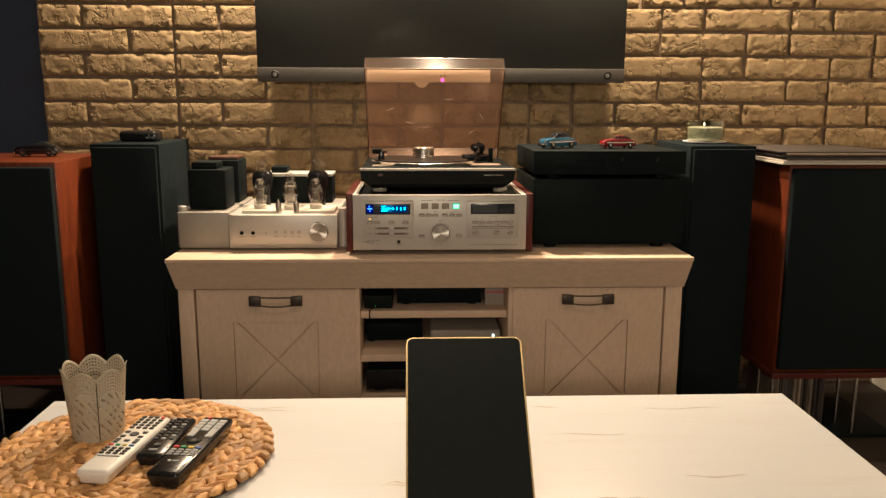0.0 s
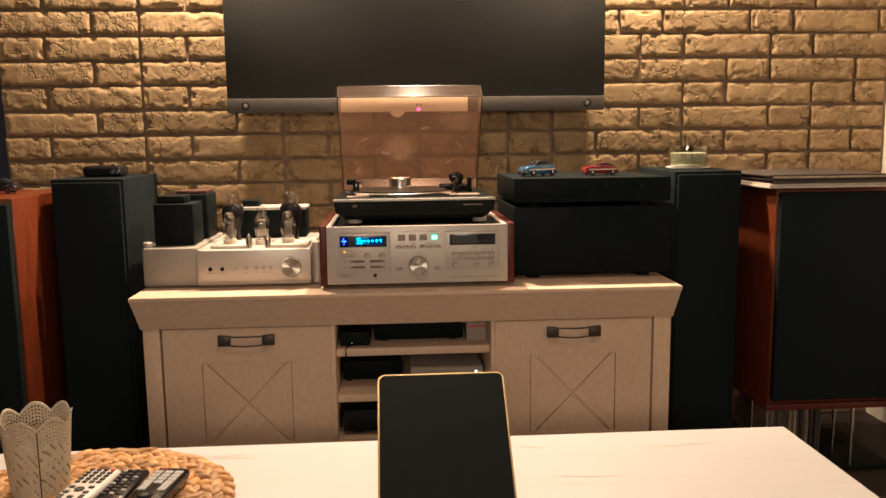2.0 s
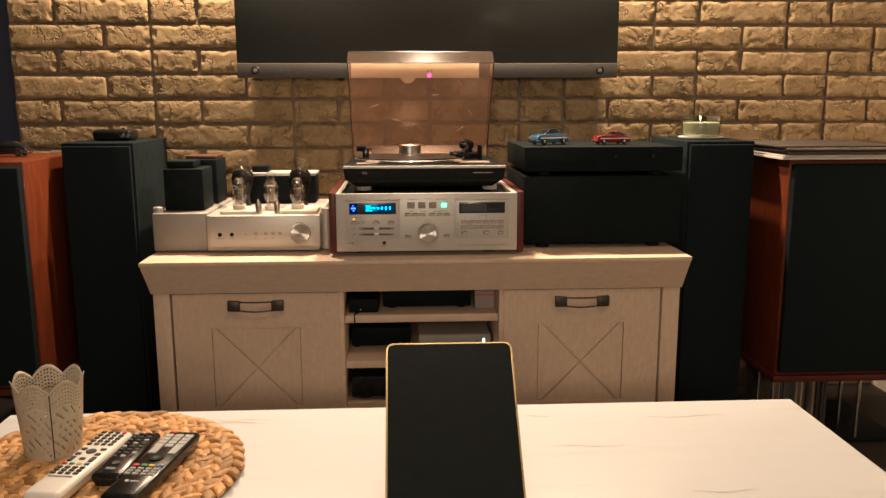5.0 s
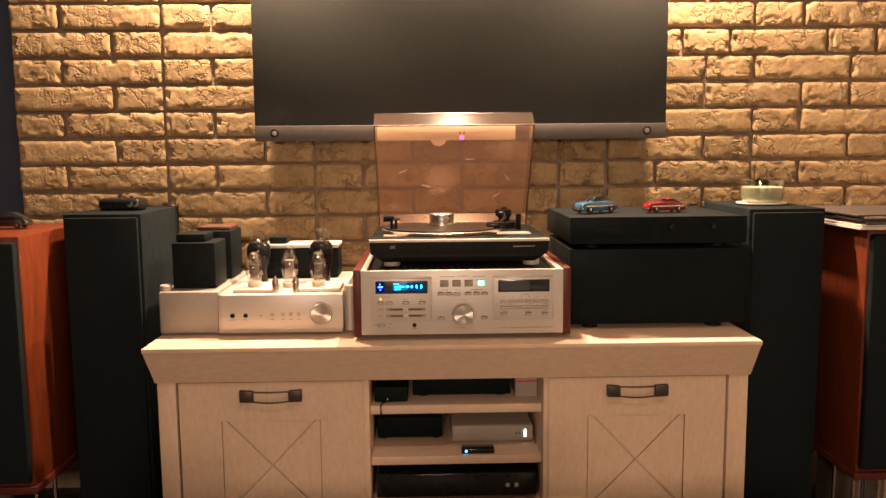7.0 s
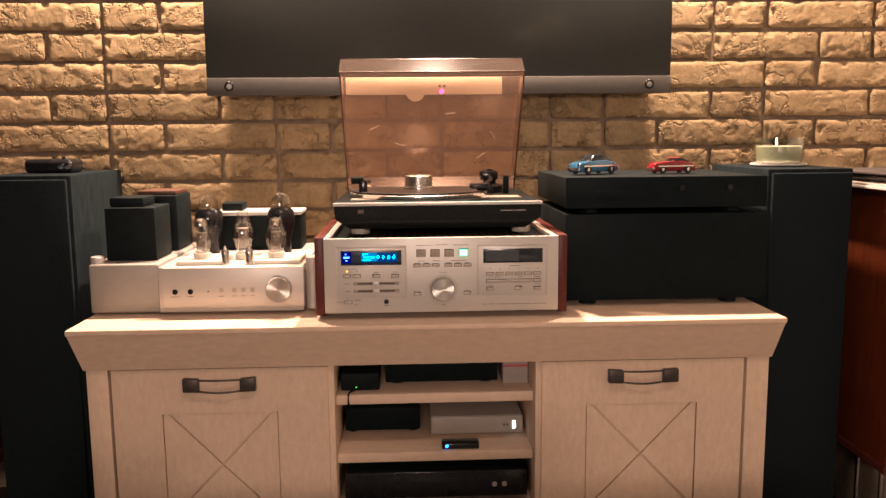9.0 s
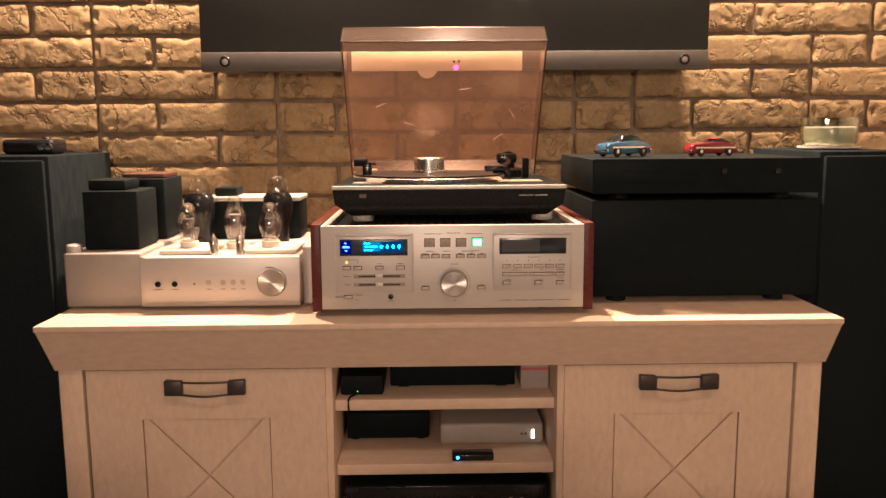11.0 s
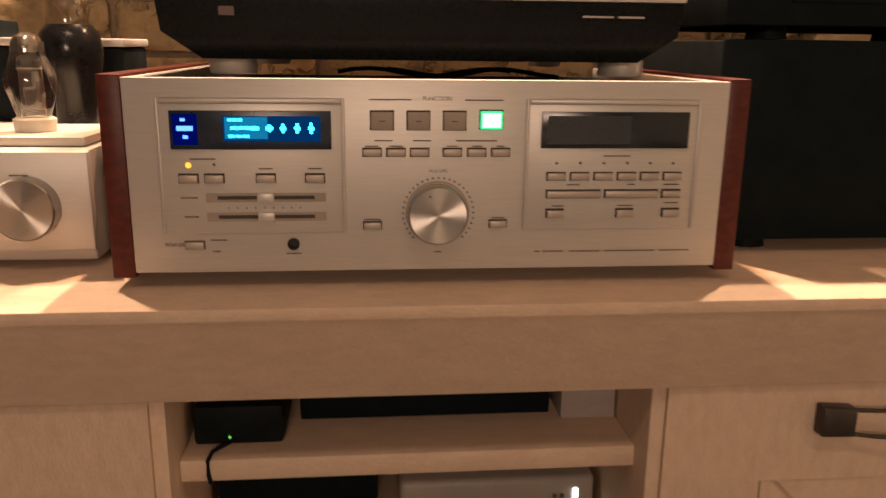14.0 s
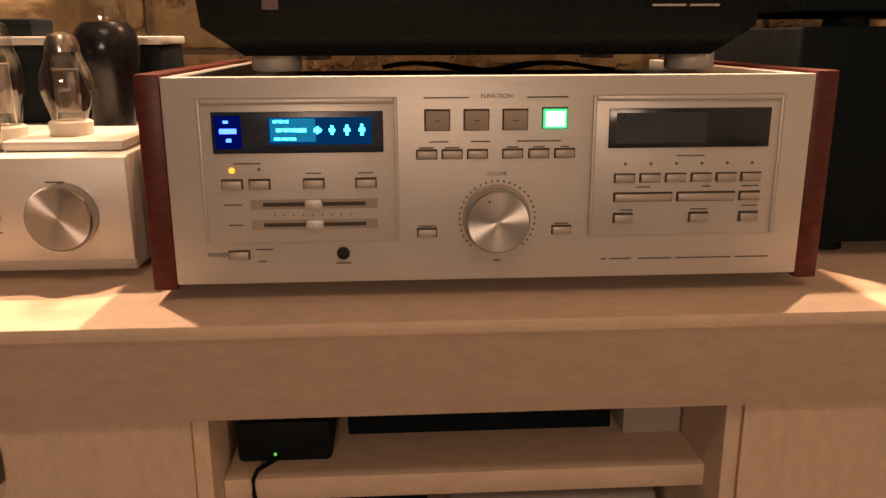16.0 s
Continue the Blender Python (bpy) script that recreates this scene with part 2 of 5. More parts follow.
LIDLIP.use_nodes = True
LIDLIP.node_tree.nodes["Principled BSDF"].inputs["Base Color"].default_value = (0.15, 0.13, 0.105, 1)
LIDLIP.node_tree.nodes["Principled BSDF"].inputs["Alpha"].default_value = 0.06
LIDLIP.node_tree.nodes["Principled BSDF"].inputs["Roughness"].default_value = 0.2
TUBE = clear("valve_glass", (0.96, 0.95, 0.92), 0.06, 1.45, thin=1, gloss=0.17)
GETTER = material("getter_mirror", (0.62, 0.56, 0.49), 0.2, 0.9, 0.2, 60)
GREENGLASS = clear("pale_green_glass", (0.90, 0.92, 0.84), 0.05, 1.45, thin=1, gloss=0.14)
WAX = material("pale_wax", (0.40, 0.39, 0.33), 0.5, 0, 0.05, 40)
COPPER = material("valve_plates", (0.16, 0.13, 0.105), 0.4, 0.5, 0.2, 60)
L_BLUE = glowing("blue_fluorescent_segment", (0.05, 0.16, 1.0), 5.0)
L_CYAN = glowing("cyan_fluorescent_segment", (0.0, 0.72, 1.0), 8.0)
L_CYAN_MID = glowing("cyan_segment_glow", (0.0, 0.40, 0.76), 0.46)
L_BLUE_DIM = glowing("blue_segment_halo", (0.0, 0.02, 0.60), 0.12)
L_CYAN_DIM = glowing("cyan_segment_halo", (0.0, 0.13, 0.48), 0.20)
L_GREEN = glowing("green_lit_button", (0.42, 1.0, 0.62), 2.2)
L_GREENRIM = glowing("green_lit_button_edge", (0.03, 1.0, 0.30), 1.1)
L_AMBER = glowing("amber_indicator", (1.0, 0.42, 0.03), 2.0)
L_RED = glowing("red_standby_light", (1.0, 0.05, 0.30), 9.0)
L_WHITE = glowing("white_indicator", (0.85, 1.0, 0.80), 4.0)
L_BLUEDOT = glowing("blue_indicator", (0.02, 0.22, 1.0), 9.0)
L_DIMGREEN = glowing("green_indicator", (0.15, 0.9, 0.1), 0.8)


# ---- mesh helpers ----
def box(bm, x0, x1, y0, y1, z0, z1, bevel=0.0, seg=2):
    r = bmesh.ops.create_cube(bm, size=1)
    vs = r["verts"]
    for v in vs:
        v.co = Vector(((x0 + x1) / 2 + v.co.x * (x1 - x0), (y0 + y1) / 2 + v.co.y * (y1 - y0), (z0 + z1) / 2 + v.co.z * (z1 - z0)))
    if bevel:
        bmesh.ops.bevel(bm, geom=list({e for v in vs for e in v.link_edges}), offset=bevel, segments=seg, affect="EDGES", profile=0.5)
    return bm


def boxed(x0, x1, y0, y1, z0, z1, bevel=0.0, seg=2):
    return box(bmesh.new(), x0, x1, y0, y1, z0, z1, bevel, seg)


def lathe(bm, profile, centre, axis="Z", n=32):
    """Revolves (radius, height) pairs round an axis through centre; Y runs towards the viewer for knobs."""
    rings = []
    c = Vector(centre)
    for r, h in profile:
        ring = []
        for i in range(n):
            a = 2 * math.pi * i / n
            p = Vector((r * math.cos(a), r * math.sin(a), h)) if axis == "Z" else (Vector((r * math.cos(a), -h, r * math.sin(a))) if axis == "Y" else Vector((h, r * math.cos(a), r * math.sin(a))))
            ring.append(bm.verts.new(c + p))
        rings.append(ring)
    for a, b in zip(rings, rings[1:]):
        for i in range(n):
            bm.faces.new((a[i], a[(i + 1) % n], b[(i + 1) % n], b[i]))
    if profile[0][0] > 1e-5:
        bm.faces.new(rings[0])
    if profile[-1][0] > 1e-5:
        bm.faces.new(rings[-1])
    bmesh.ops.recalc_face_normals(bm, faces=bm.faces)
    return bm


def lathed(profile, centre, axis="Z", n=32):
    return lathe(bmesh.new(), profile, centre, axis, n)


def slab(bm, outline, y0, y1, bevel=0.0):
    """An outline of (x, z) pairs, extruded from y0 to y1."""
    f = bm.faces.new([bm.verts.new((x, y0, z)) for x, z in outline])
    r = bmesh.ops.extrude_face_region(bm, geom=[f])
    for g in r["geom"]:
        if isinstance(g, bmesh.types.BMVert):
            g.co.y = y1
    bmesh.ops.recalc_face_normals(bm, faces=bm.faces)
    if bevel:
        bmesh.ops.bevel(bm, geom=list(bm.edges), offset=bevel, segments=2, affect="EDGES", profile=0.5)
    return bm


def tube_along(bm, points, radius, n=8):
    """A round bar through the points."""
    rings = []
    pts = [Vector(p) for p in points]
    for i, p in enumerate(pts):
        d = (pts[min(i + 1, len(pts) - 1)] - pts[max(i - 1, 0)]).normalized()
        u = d.cross(Vector((0, 0, 1)) if abs(d.z) < 0.9 else Vector((1, 0, 0))).normalized()
        w = d.cross(u)
        rings.append([bm.verts.new(p + radius * (u * math.cos(2 * math.pi * k / n) + w * math.sin(2 * math.pi * k / n))) for k in range(n)])
    for a, b in zip(rings, rings[1:]):
        for k in range(n):
            bm.faces.new((a[k], a[(k + 1) % n], b[(k + 1) % n], b[k]))
    bm.faces.new(rings[0])
    bm.faces.new(rings[-1])
    bmesh.ops.recalc_face_normals(bm, faces=bm.faces)
    return bm


ORIGIN = {}


def mesh_of(name, bm, mat, smooth=None):
    me = bpy.data.meshes.new(name)
    for f in bm.faces:
        f.smooth = True
    bm.to_mesh(me)
    bm.free()
    me.materials.append(mat)
    me.set_sharp_from_angle(angle=radians(smooth or 35))
    return me


def thing(name, where, label, category, group="", kind=""):
    ob = new(name)
    ob.location = where
    ORIGIN[name_of(ob)] = Vector(where)
    return tagged(ob, label, category, group, kind)


def name_of(ob):
    return ob.name


def part(name, bm, mat, parent, label="", smooth=None):
    """Links a bmesh, given in the place's own metres, as one mesh under its thing or part."""
    o = ORIGIN[parent.name]
    bmesh.ops.translate(bm, verts=bm.verts, vec=-o)
    ob = new(name, mesh_of(name, bm, mat, smooth))
    ob.parent = parent
    ORIGIN[ob.name] = o
    if label:
        ob["label"] = label
    return ob


def solid(name, bm, mat, label, category="", kind="", smooth=None):
    """A thing, or a piece of the setting, of one mesh."""
    ob = new(name, mesh_of(name, bm, mat, smooth))
    ORIGIN[ob.name] = Vector((0, 0, 0))
    return tagged(ob, label, category, "", kind)


def shared(name, me, parent, m):
    """A piece that shares its mesh with its likes."""
    ob = new(name, me)
    ob.parent = parent
    ob.matrix_basis = Matrix.Translation(-ORIGIN[parent.name]) @ m
    return ob


def word(text, size, where, mat, parent, name="lettering"):
    """Flat raised writing that faces the viewer, centred on where."""
    cu = bpy.data.curves.new("writing", "FONT")
    cu.body, cu.size, cu.align_x, cu.align_y, cu.extrude = text, size, "CENTER", "CENTER", 0.0001
    tmp = bpy.data.objects.new("writing", cu)
    me = bpy.data.meshes.new_from_object(tmp)
    bpy.data.objects.remove(tmp)
    me.materials.append(mat)
    ob = new(name, me)
    ob.parent = parent
    ob.matrix_basis = Matrix.Translation(Vector(where) - ORIGIN[parent.name]) @ pose(0, 0, 0, 90, 0, 0)
    return ob


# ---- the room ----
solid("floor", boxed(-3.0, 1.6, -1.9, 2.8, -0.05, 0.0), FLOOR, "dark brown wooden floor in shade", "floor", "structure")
solid("ceiling", boxed(-3.0, 1.6, -1.9, 2.8, 2.5, 2.55), CEIL, "plain white painted ceiling", "ceiling", "structure")
solid("wall_north", boxed(-3.0, 1.6, 2.685, 2.8, 0.0, 2.5), NAVY, "dark navy painted wall behind the brick cladding", "wall", "structure")
solid("wall_east", boxed(1.497, 1.6, -1.9, 2.685, 0.0, 2.5), CREAM, "cream painted side wall", "wall", "structure")
solid("wall_west", boxed(-3.1, -3.0, -1.9, 2.8, 0.0, 2.5), NAVY, "dark navy painted side wall", "wall", "structure")
solid("wall_south", boxed(-3.0, 1.6, -2.0, -1.9, 0.0, 2.5), NAVY, "dark painted wall behind the viewer", "wall", "structure")
cladding = solid("brick_wall", boxed(-1.207, 1.497, 2.640, 2.685, 0.0, 2.5), MORTAR, "rustic beige brick cladding with recessed brown mortar joints", "wall", "structure")


# ---- television ----
def television():
    tv = thing("television", (0.02, 2.60, 1.35), "large flat black television mounted on the brick wall", "television")
    x0, x1 = -0.535, 0.577
    part("screen", boxed(x0, x1, 2.552, 2.572, 1.041, 1.655, 0.002), TVFACE, tv)
    bar = part("lower_bar", boxed(x0, x1, 2.548, 2.574, 0.999, 1.0405, 0.002), TVBAR, tv, "dark grey lower bar")
    part("housing", boxed(x0 + 0.05, x1 - 0.05, 2.574, 2.614, 1.06, 1.62, 0.012), BLACK, tv)
    for x in (x0 + 0.053, x1 - 0.053):
        part("cap_ring", lathed([(0.0115, 0), (0.0115, 0.003), (0.0105, 0.0040), (0.0078, 0.0040), (0.0074, 0.0015), (0.0, 0.0015)], (x, 2.548, 1.0205), "Y", 28), GLOSS_BLACK, bar, "black ring round the cap")
        part("screw_cap", lathed([(0.0070, 0.0016), (0.0070, 0.0028), (0.0058, 0.0036), (0.0, 0.0038)], (x, 2.548, 1.0205), "Y", 24), SILVER_MATT, bar, "dull silver round cap")
    # Added strip: its pale colour stands in for a band of light.
    part("lit_band_strip", boxed(-0.207, 0.166, 2.5455, 2.5478, 0.9985, 1.0395, 0.0008), PALE, bar, "added cream strip standing in for a band of light along the bar")
    part("round_tab", lathed([(0.0220, 0), (0.0220, 0.0012), (0.0210, 0.0018), (0.0, 0.0018)], (-0.042, 2.5479, 1.0045), "Y", 32), PALE, bar, "round cream tab")
    part("standby_light", lathed([(0.0052, 0), (0.0046, 0.002), (0, 0.003)], (0.021, 2.5453, 1.0055), "Y", 12), L_RED, bar, "glowing red standby light")
    for x in (0.0165, 0.0275):
        part("sensor", lathed([(0.0028, 0), (0.0028, 0.0015), (0, 0.002)], (x, 2.5453, 1.0185), "Y", 10), GLOSS_BLACK, bar)


television()


# ---- sideboard ----
def sideboard():
    top, xl, xr, yf, yb = 0.560, -0.680, 0.637, 2.020, 2.50
    sb = thing("sideboard", (-0.02, 2.28, 0.0), "whitewashed oak country sideboard with two cross-braced doors", "sideboard")
    bl, br, zc, y = -0.664, 0.625, 0.477, 2.060
    part("top_board", boxed(xl, xr, yf, yb, top - 0.010, top, 0.0015), OAK, sb)
    bm = bmesh.new()
    v = [bm.verts.new(p) for p in ((xl + 0.002, yf + 0.002, top - 0.0102), (xr - 0.002, yf + 0.002, top - 0.0102), (xr - 0.002, yb, top - 0.0102), (xl + 0.002, yb, top - 0.0102),
                                   (bl - 0.002, y - 0.006, zc), (br + 0.002, y - 0.006, zc), (br + 0.002, yb, zc), (bl - 0.002, yb, zc))]
    for q in ((0, 1, 5, 4), (1, 2, 6, 5), (2, 3, 7, 6), (3, 0, 4, 7), (4, 5, 6, 7), (3, 2, 1, 0)):
        bm.faces.new([v[i] for i in q])
    bmesh.ops.recalc_face_normals(bm, faces=bm.faces)
    part("cornice", bm, OAK, sb)
    for a, b in ((bl, -0.6245), (0.5815, br)):
        part("corner_post", boxed(a, b, y, y + 0.05, 0.0, zc - 0.001, 0.002), OAK_UP, sb)
    for a, b in ((bl + 0.004, -0.640), (-0.2235, -0.2075), (0.1745, 0.1905), (0.601, br - 0.004)):
        part("side_panel", boxed(a, b, y + 0.0505 if abs(a) > 0.5 else y + 0.005, yb - 0.012, 0.04, zc - 0.001, 0.001), OAK_UP, sb)
    for a, b in ((bl + 0.004, -0.2075), (0.1745, br - 0.004)):
        part("back_panel", boxed(a, b, yb - 0.011, yb - 0.003, 0.04, zc - 0.001), OAK_UP, sb)
    part("bottom_board", boxed(-0.639, 0.600, y + 0.02, yb - 0.012, 0.07, 0.088, 0.001), OAK, sb)
    part("plinth", boxed(-0.6235, 0.5805, y + 0.03, y + 0.048, 0.0, 0.069), OAK, sb)
    for z in (0.387, 0.269, 0.158):
        part("shelf", boxed(-0.2072, 0.1742, y + 0.034, yb - 0.012, z, z + 0.019, 0.0012), OAK, sb)
    for a, b in ((-0.6185, -0.2190), (0.1862, 0.5755)):
        z0, z1 = 0.09, zc - 0.003
        ca, cb = (a + b) / 2 - 0.110, (a + b) / 2 + 0.106
        zt, zb = 0.3880, 0.1865
        door = part("door", boxed(a, b, y + 0.0074, y + 0.018, z0, z1), OAK_UP, sb)
        for p0, p1, q0, q1 in ((a, ca, z0, z1), (cb, b, z0, z1), (ca, cb, zt, z1), (ca, cb, z0, zb)):
            part("door_frame", boxed(p0, p1, y, y + 0.0072, q0, q1), OAK_UP, door)
        cx, cz = (ca + cb) / 2, (zt + zb) / 2
        g, v = 0.0027, 0.0026
        for tri in (((ca + 0.012 + g, zt), (cb - 0.012 - g, zt), (cx, cz + g)), ((ca + 0.012 + g, zb), (cx, cz - g), (cb - 0.012 - g, zb)),
                    ((ca + v, zt), (ca + 0.012 - g, zt), (cx - g, cz), (ca + 0.012 - g, zb), (ca + v, zb)), ((cb - v, zt), (cb - v, zb), (cb - 0.012 + g, zb), (cx + g, cz), (cb - 0.012 + g, zt))):
            part("cross_panel", slab(bmesh.new(), tri, y + 0.0022, y + 0.0072), OAK_UP, door)
        hx = -0.4185 if a < 0 else 0.3785
        hz = 0.4455
        handle = part("handle", slab(bmesh.new(), [(hx - 0.067, hz - 0.0125), (hx - 0.067, hz + 0.0135), (hx - 0.038, hz + 0.0115), (hx - 0.038, hz - 0.0135)], y - 0.014, y - 0.0005, 0.002), GUNMETAL, door, "gunmetal bow handle")
        part("handle_end", slab(bmesh.new(), [(hx + 0.067, hz - 0.0125), (hx + 0.038, hz - 0.0135), (hx + 0.038, hz + 0.0115), (hx + 0.067, hz + 0.0135)], y - 0.014, y - 0.0005, 0.002), GUNMETAL, door)
        bm = bmesh.new()
        for q in (0.0095, -0.0115):
            tube_along(bm, [(hx - 0.04 + 0.08 * i / 10, y - 0.0105 - 0.004 * math.sin(math.pi * i / 10), hz + q - (0.0025 * math.sin(math.pi * i / 10) if q < 0 else 0)) for i in range(11)], 0.0019, 8)
        part("handle_bow", bm, GUNMETAL, door)


sideboard()


# ---- receiver ----
def receiver():
    x0, x1, z0, z1, yf, yb = -0.221, 0.2165, 0.573, 0.7135, 2.068, 2.40
    r = thing("stereo_receiver", (0, 2.23, 0.56), "silver vintage stereo receiver with lit blue display and walnut side cheeks", "receiver")
    part("front_panel", boxed(x0, x1, yf, yf + 0.008, z0, z1, 0.0012), SILVER, r, "brushed aluminium front panel")
    part("chassis", boxed(x0 + 0.012, x1 - 0.012, yf + 0.0082, yb, z0 + 0.002, z1 - 0.010, 0.001), BLACK, r)
    for s in (-1, 1):
        xa = x0 if s < 0 else x1
        part("top_rail", boxed(min(xa, xa - s * 0.012), max(xa, xa - s * 0.012), yf + 0.0082, yb, z1 - 0.012, z1 - 0.0002, 0.0008), SILVER, r)
        part("side_cheek", boxed(min(xa + s * 0.0003, xa + s * 0.0165), max(xa + s * 0.0003, xa + s * 0.0165), yf + 0.001, yb + 0.004, z0 - 0.004, z1 + 0.002, 0.0012), WOODRED, r, "dark red walnut cheek")
        for yy in (2.11, 2.35):
            part("foot", lathed([(0.02, 0), (0.02, 0.0142)], (xa - s * 0.06, yy + 0.03, 0.5602), n=20), BLACK, r)
    for i in range(22):
        part("cooling_slot", boxed(-0.165 + i * 0.0155, -0.156 + i * 0.0155, 2.16, 2.34, z1 - 0.010, z1 - 0.0092), RECESS, r)

    def key(xc, zc, w, h, mat=SILVER_DIM, depth=0.0025, name="button", label=""):
        rim = part("button_recess", boxed(xc - w / 2 - 0.0008, xc + w / 2 + 0.0008, yf - 0.0003, yf + 0.0004, zc - h / 2 - 0.0005, zc + h / 2 + 0.0011), RECESS, r)
        return part(name, boxed(xc - w / 2, xc + w / 2, yf - depth, yf - 0.0004, zc - h / 2, zc + h / 2, 0.0005), mat, r, label)

    def window(a, b, c, d, tilt, names):
        part(names, boxed(a, b, yf - 0.0014, yf + 0.0005, c, d, 0.0006), SILVER, r)
        for q in ((a, a + 0.0022, c, d), (b - 0.0022, b, c, d)):
            part("frame_edge", boxed(q[0], q[1], yf - 0.0022, yf - 0.0015, c + 0.0002, d - 0.0002, 0.0008), SILVER, r)
        part("frame_edge", boxed(a + 0.0023, b - 0.0023, yf - 0.0030, yf - 0.0015, d - 0.004, d - 0.0002, 0.0012), SILVER, r)

    window(-0.1985, -0.0675, 0.6025, 0.7000, 1, "display_surround")
    window(0.0640, 0.1955, 0.6035, 0.7005, 1, "tuner_surround")
    disp = part("display", boxed(-0.1892, -0.0770, yf - 0.0034, yf - 0.0016, 0.6640, 0.6912, 0.0004), SCREEN_BLUE, r, "lit blue and cyan level display")
    tuner = part("tuner_display", boxed(0.0750, 0.1862, yf - 0.0034, yf - 0.0016, 0.6648, 0.6914, 0.0004), SCREEN, r, "unlit black tuner display")
    part("display_field", boxed(0.0795, 0.1420, yf - 0.0037, yf - 0.0034, 0.6680, 0.6885), LCD, tuner)
    ys = yf - 0.0040

    def seg(xc, zc, w, h, mat):
        part("segment", boxed(xc - w / 2, xc + w / 2, ys, ys + 0.0006, zc - h / 2, zc + h / 2, 0.0002, 1), mat, disp)

    part("segment_halo", boxed(-0.1525, -0.0845, ys + 0.0004, ys + 0.0007, 0.6695, 0.6875), L_CYAN_DIM, disp)
    part("segment_halo", boxed(-0.1870, -0.1700, ys + 0.0004, ys + 0.0007, 0.6672, 0.6888), L_BLUE_DIM, disp)
    part("segment_halo", boxed(-0.1512, -0.1215, ys + 0.0002, ys + 0.0004, 0.6715, 0.6868), L_CYAN_MID, disp)
    seg(-0.1786, 0.6788, 0.0112, 0.0034, L_BLUE)
    seg(-0.1798, 0.6848, 0.0034, 0.0020, L_BLUE)
    seg(-0.1784, 0.6728, 0.0034, 0.0024, L_BLUE)
    for i in range(3):
        seg(-0.1476 + i * 0.0036, 0.6848, 0.0028, 0.0018, L_CYAN)
        seg(-0.1466 + i * 0.0050, 0.6734, 0.0042, 0.0017, L_CYAN)
        seg(-0.1452 + i * 0.0046, 0.6792, 0.0040, 0.0022, L_CYAN)
    for x, w, q in ((-0.1308, 0.0066, 0.0030), (-0.1202, 0.0050, 0.0050), (-0.1107, 0.0040, 0.0062), (-0.1008, 0.0040, 0.0070), (-0.0910, 0.0040, 0.0076)):
        seg(x, 0.6790, w, 0.0024, L_CYAN)
        seg(x, 0.6790, 0.0018, q, L_CYAN)
    # left block of controls
    part("indicator", lathed([(0.0021, 0), (0.0018, 0.0010), (0, 0.0014)], (-0.1783, yf - 0.0014, 0.6525), "Y", 14), L_AMBER, r, "glowing amber indicator")
    part("indicator", lathed([(0.0011, 0), (0.0010, 0.0006), (0, 0.0008)], (-0.1603, yf - 0.0014, 0.6530), "Y", 10), INK, r)
    for x in (-0.1785, -0.1605, -0.1243, -0.0894):
        part("button_recess", boxed(x - 0.0072, x + 0.0072, yf - 0.0017, yf - 0.0013, 0.6396, 0.6468), RECESS, r)
        part("button", boxed(x - 0.0064, x + 0.0064, yf - 0.0042, yf - 0.0018, 0.6400, 0.6456, 0.0005), SILVER_DIM, r)
    for z, xk in ((0.6291, -0.1250), (0.6150, -0.1247)):
        slot = part("slider_track", boxed(-0.1672, -0.0820, yf - 0.0018, yf - 0.0013, z - 0.0033, z + 0.0033), TAUPE, r)
        part("slot", boxed(-0.1590, -0.0900, yf - 0.0022, yf - 0.0018, z - 0.0013, z + 0.0013), RECESS, slot)
        part("slider_knob", boxed(xk - 0.0060, xk + 0.0060, yf - 0.0045, yf - 0.0022, z - 0.0034, z + 0.0034, 0.0008), SILVER, slot)
    for i in range(9):
        part("scale_mark", boxed(-0.1520 + i * 0.0064, -0.1512 + i * 0.0064, yf - 0.0017, yf - 0.0014, 0.6208, 0.6222), INK, r)
    part("button_recess", boxed(-0.1846, -0.1700, yf - 0.0004, yf + 0.0004, 0.5905, 0.5972), RECESS, r)
    part("button", boxed(-0.1838, -0.1708, yf - 0.0030, yf - 0.0005, 0.5909, 0.5964, 0.0005), SILVER_DIM, r)
    part("headphone_jack", lathed([(0.0045, 0), (0.0045, 0.0022), (0.0030, 0.0022), (0.0026, 0.0004), (0, 0.0004)], (-0.1063, yf - 0.0001, 0.5942), "Y", 24), GLOSS_BLACK, r)
    # middle block
    for i, x in enumerate((-0.0409, -0.0147, 0.0115)):
        key(x, 0.6842, 0.0158, 0.0128, TAUPE, name="function_button")
        part("key_mark", boxed(x - 0.0022, x + 0.0022, yf - 0.0028, yf - 0.0025, 0.6838, 0.6845), INK, r)
    lit = key(0.0383, 0.6849, 0.0160, 0.0130, L_GREENRIM, name="function_button", label="square button glowing bright green")
    part("lit_face", boxed(0.0383 - 0.0066, 0.0383 + 0.0066, yf - 0.0029, yf - 0.0026, 0.6849 - 0.0052, 0.6849 + 0.0052, 0.0001, 1), L_GREEN, lit)
    for x in (-0.0482, -0.0310, -0.0138, 0.0101, 0.0280, 0.0457):
        key(x, 0.6613, 0.0128, 0.0052)
    key(-0.0483, 0.6073, 0.0124, 0.0050)
    key(0.0452, 0.6078, 0.0124, 0.0050)
    part("volume_collar", lathed([(0.0236, 0), (0.0236, 0.0016), (0.0222, 0.0020)], (-0.0004, yf - 0.0002, 0.6170), "Y", 56), TAUPE, r)
    part("volume_knob", lathed([(0.0216, 0.0018), (0.0218, 0.0140), (0.0206, 0.0156), (0.0, 0.0150)], (-0.0008, yf, 0.6172), "Y", 64), SPUN, r, "spun aluminium volume knob")
    part("knob_mark", lathed([(0.0009, 0), (0.0009, 0.0003)], (-0.0070, yf - 0.0157, 0.6315), "Y", 10), INK, r)
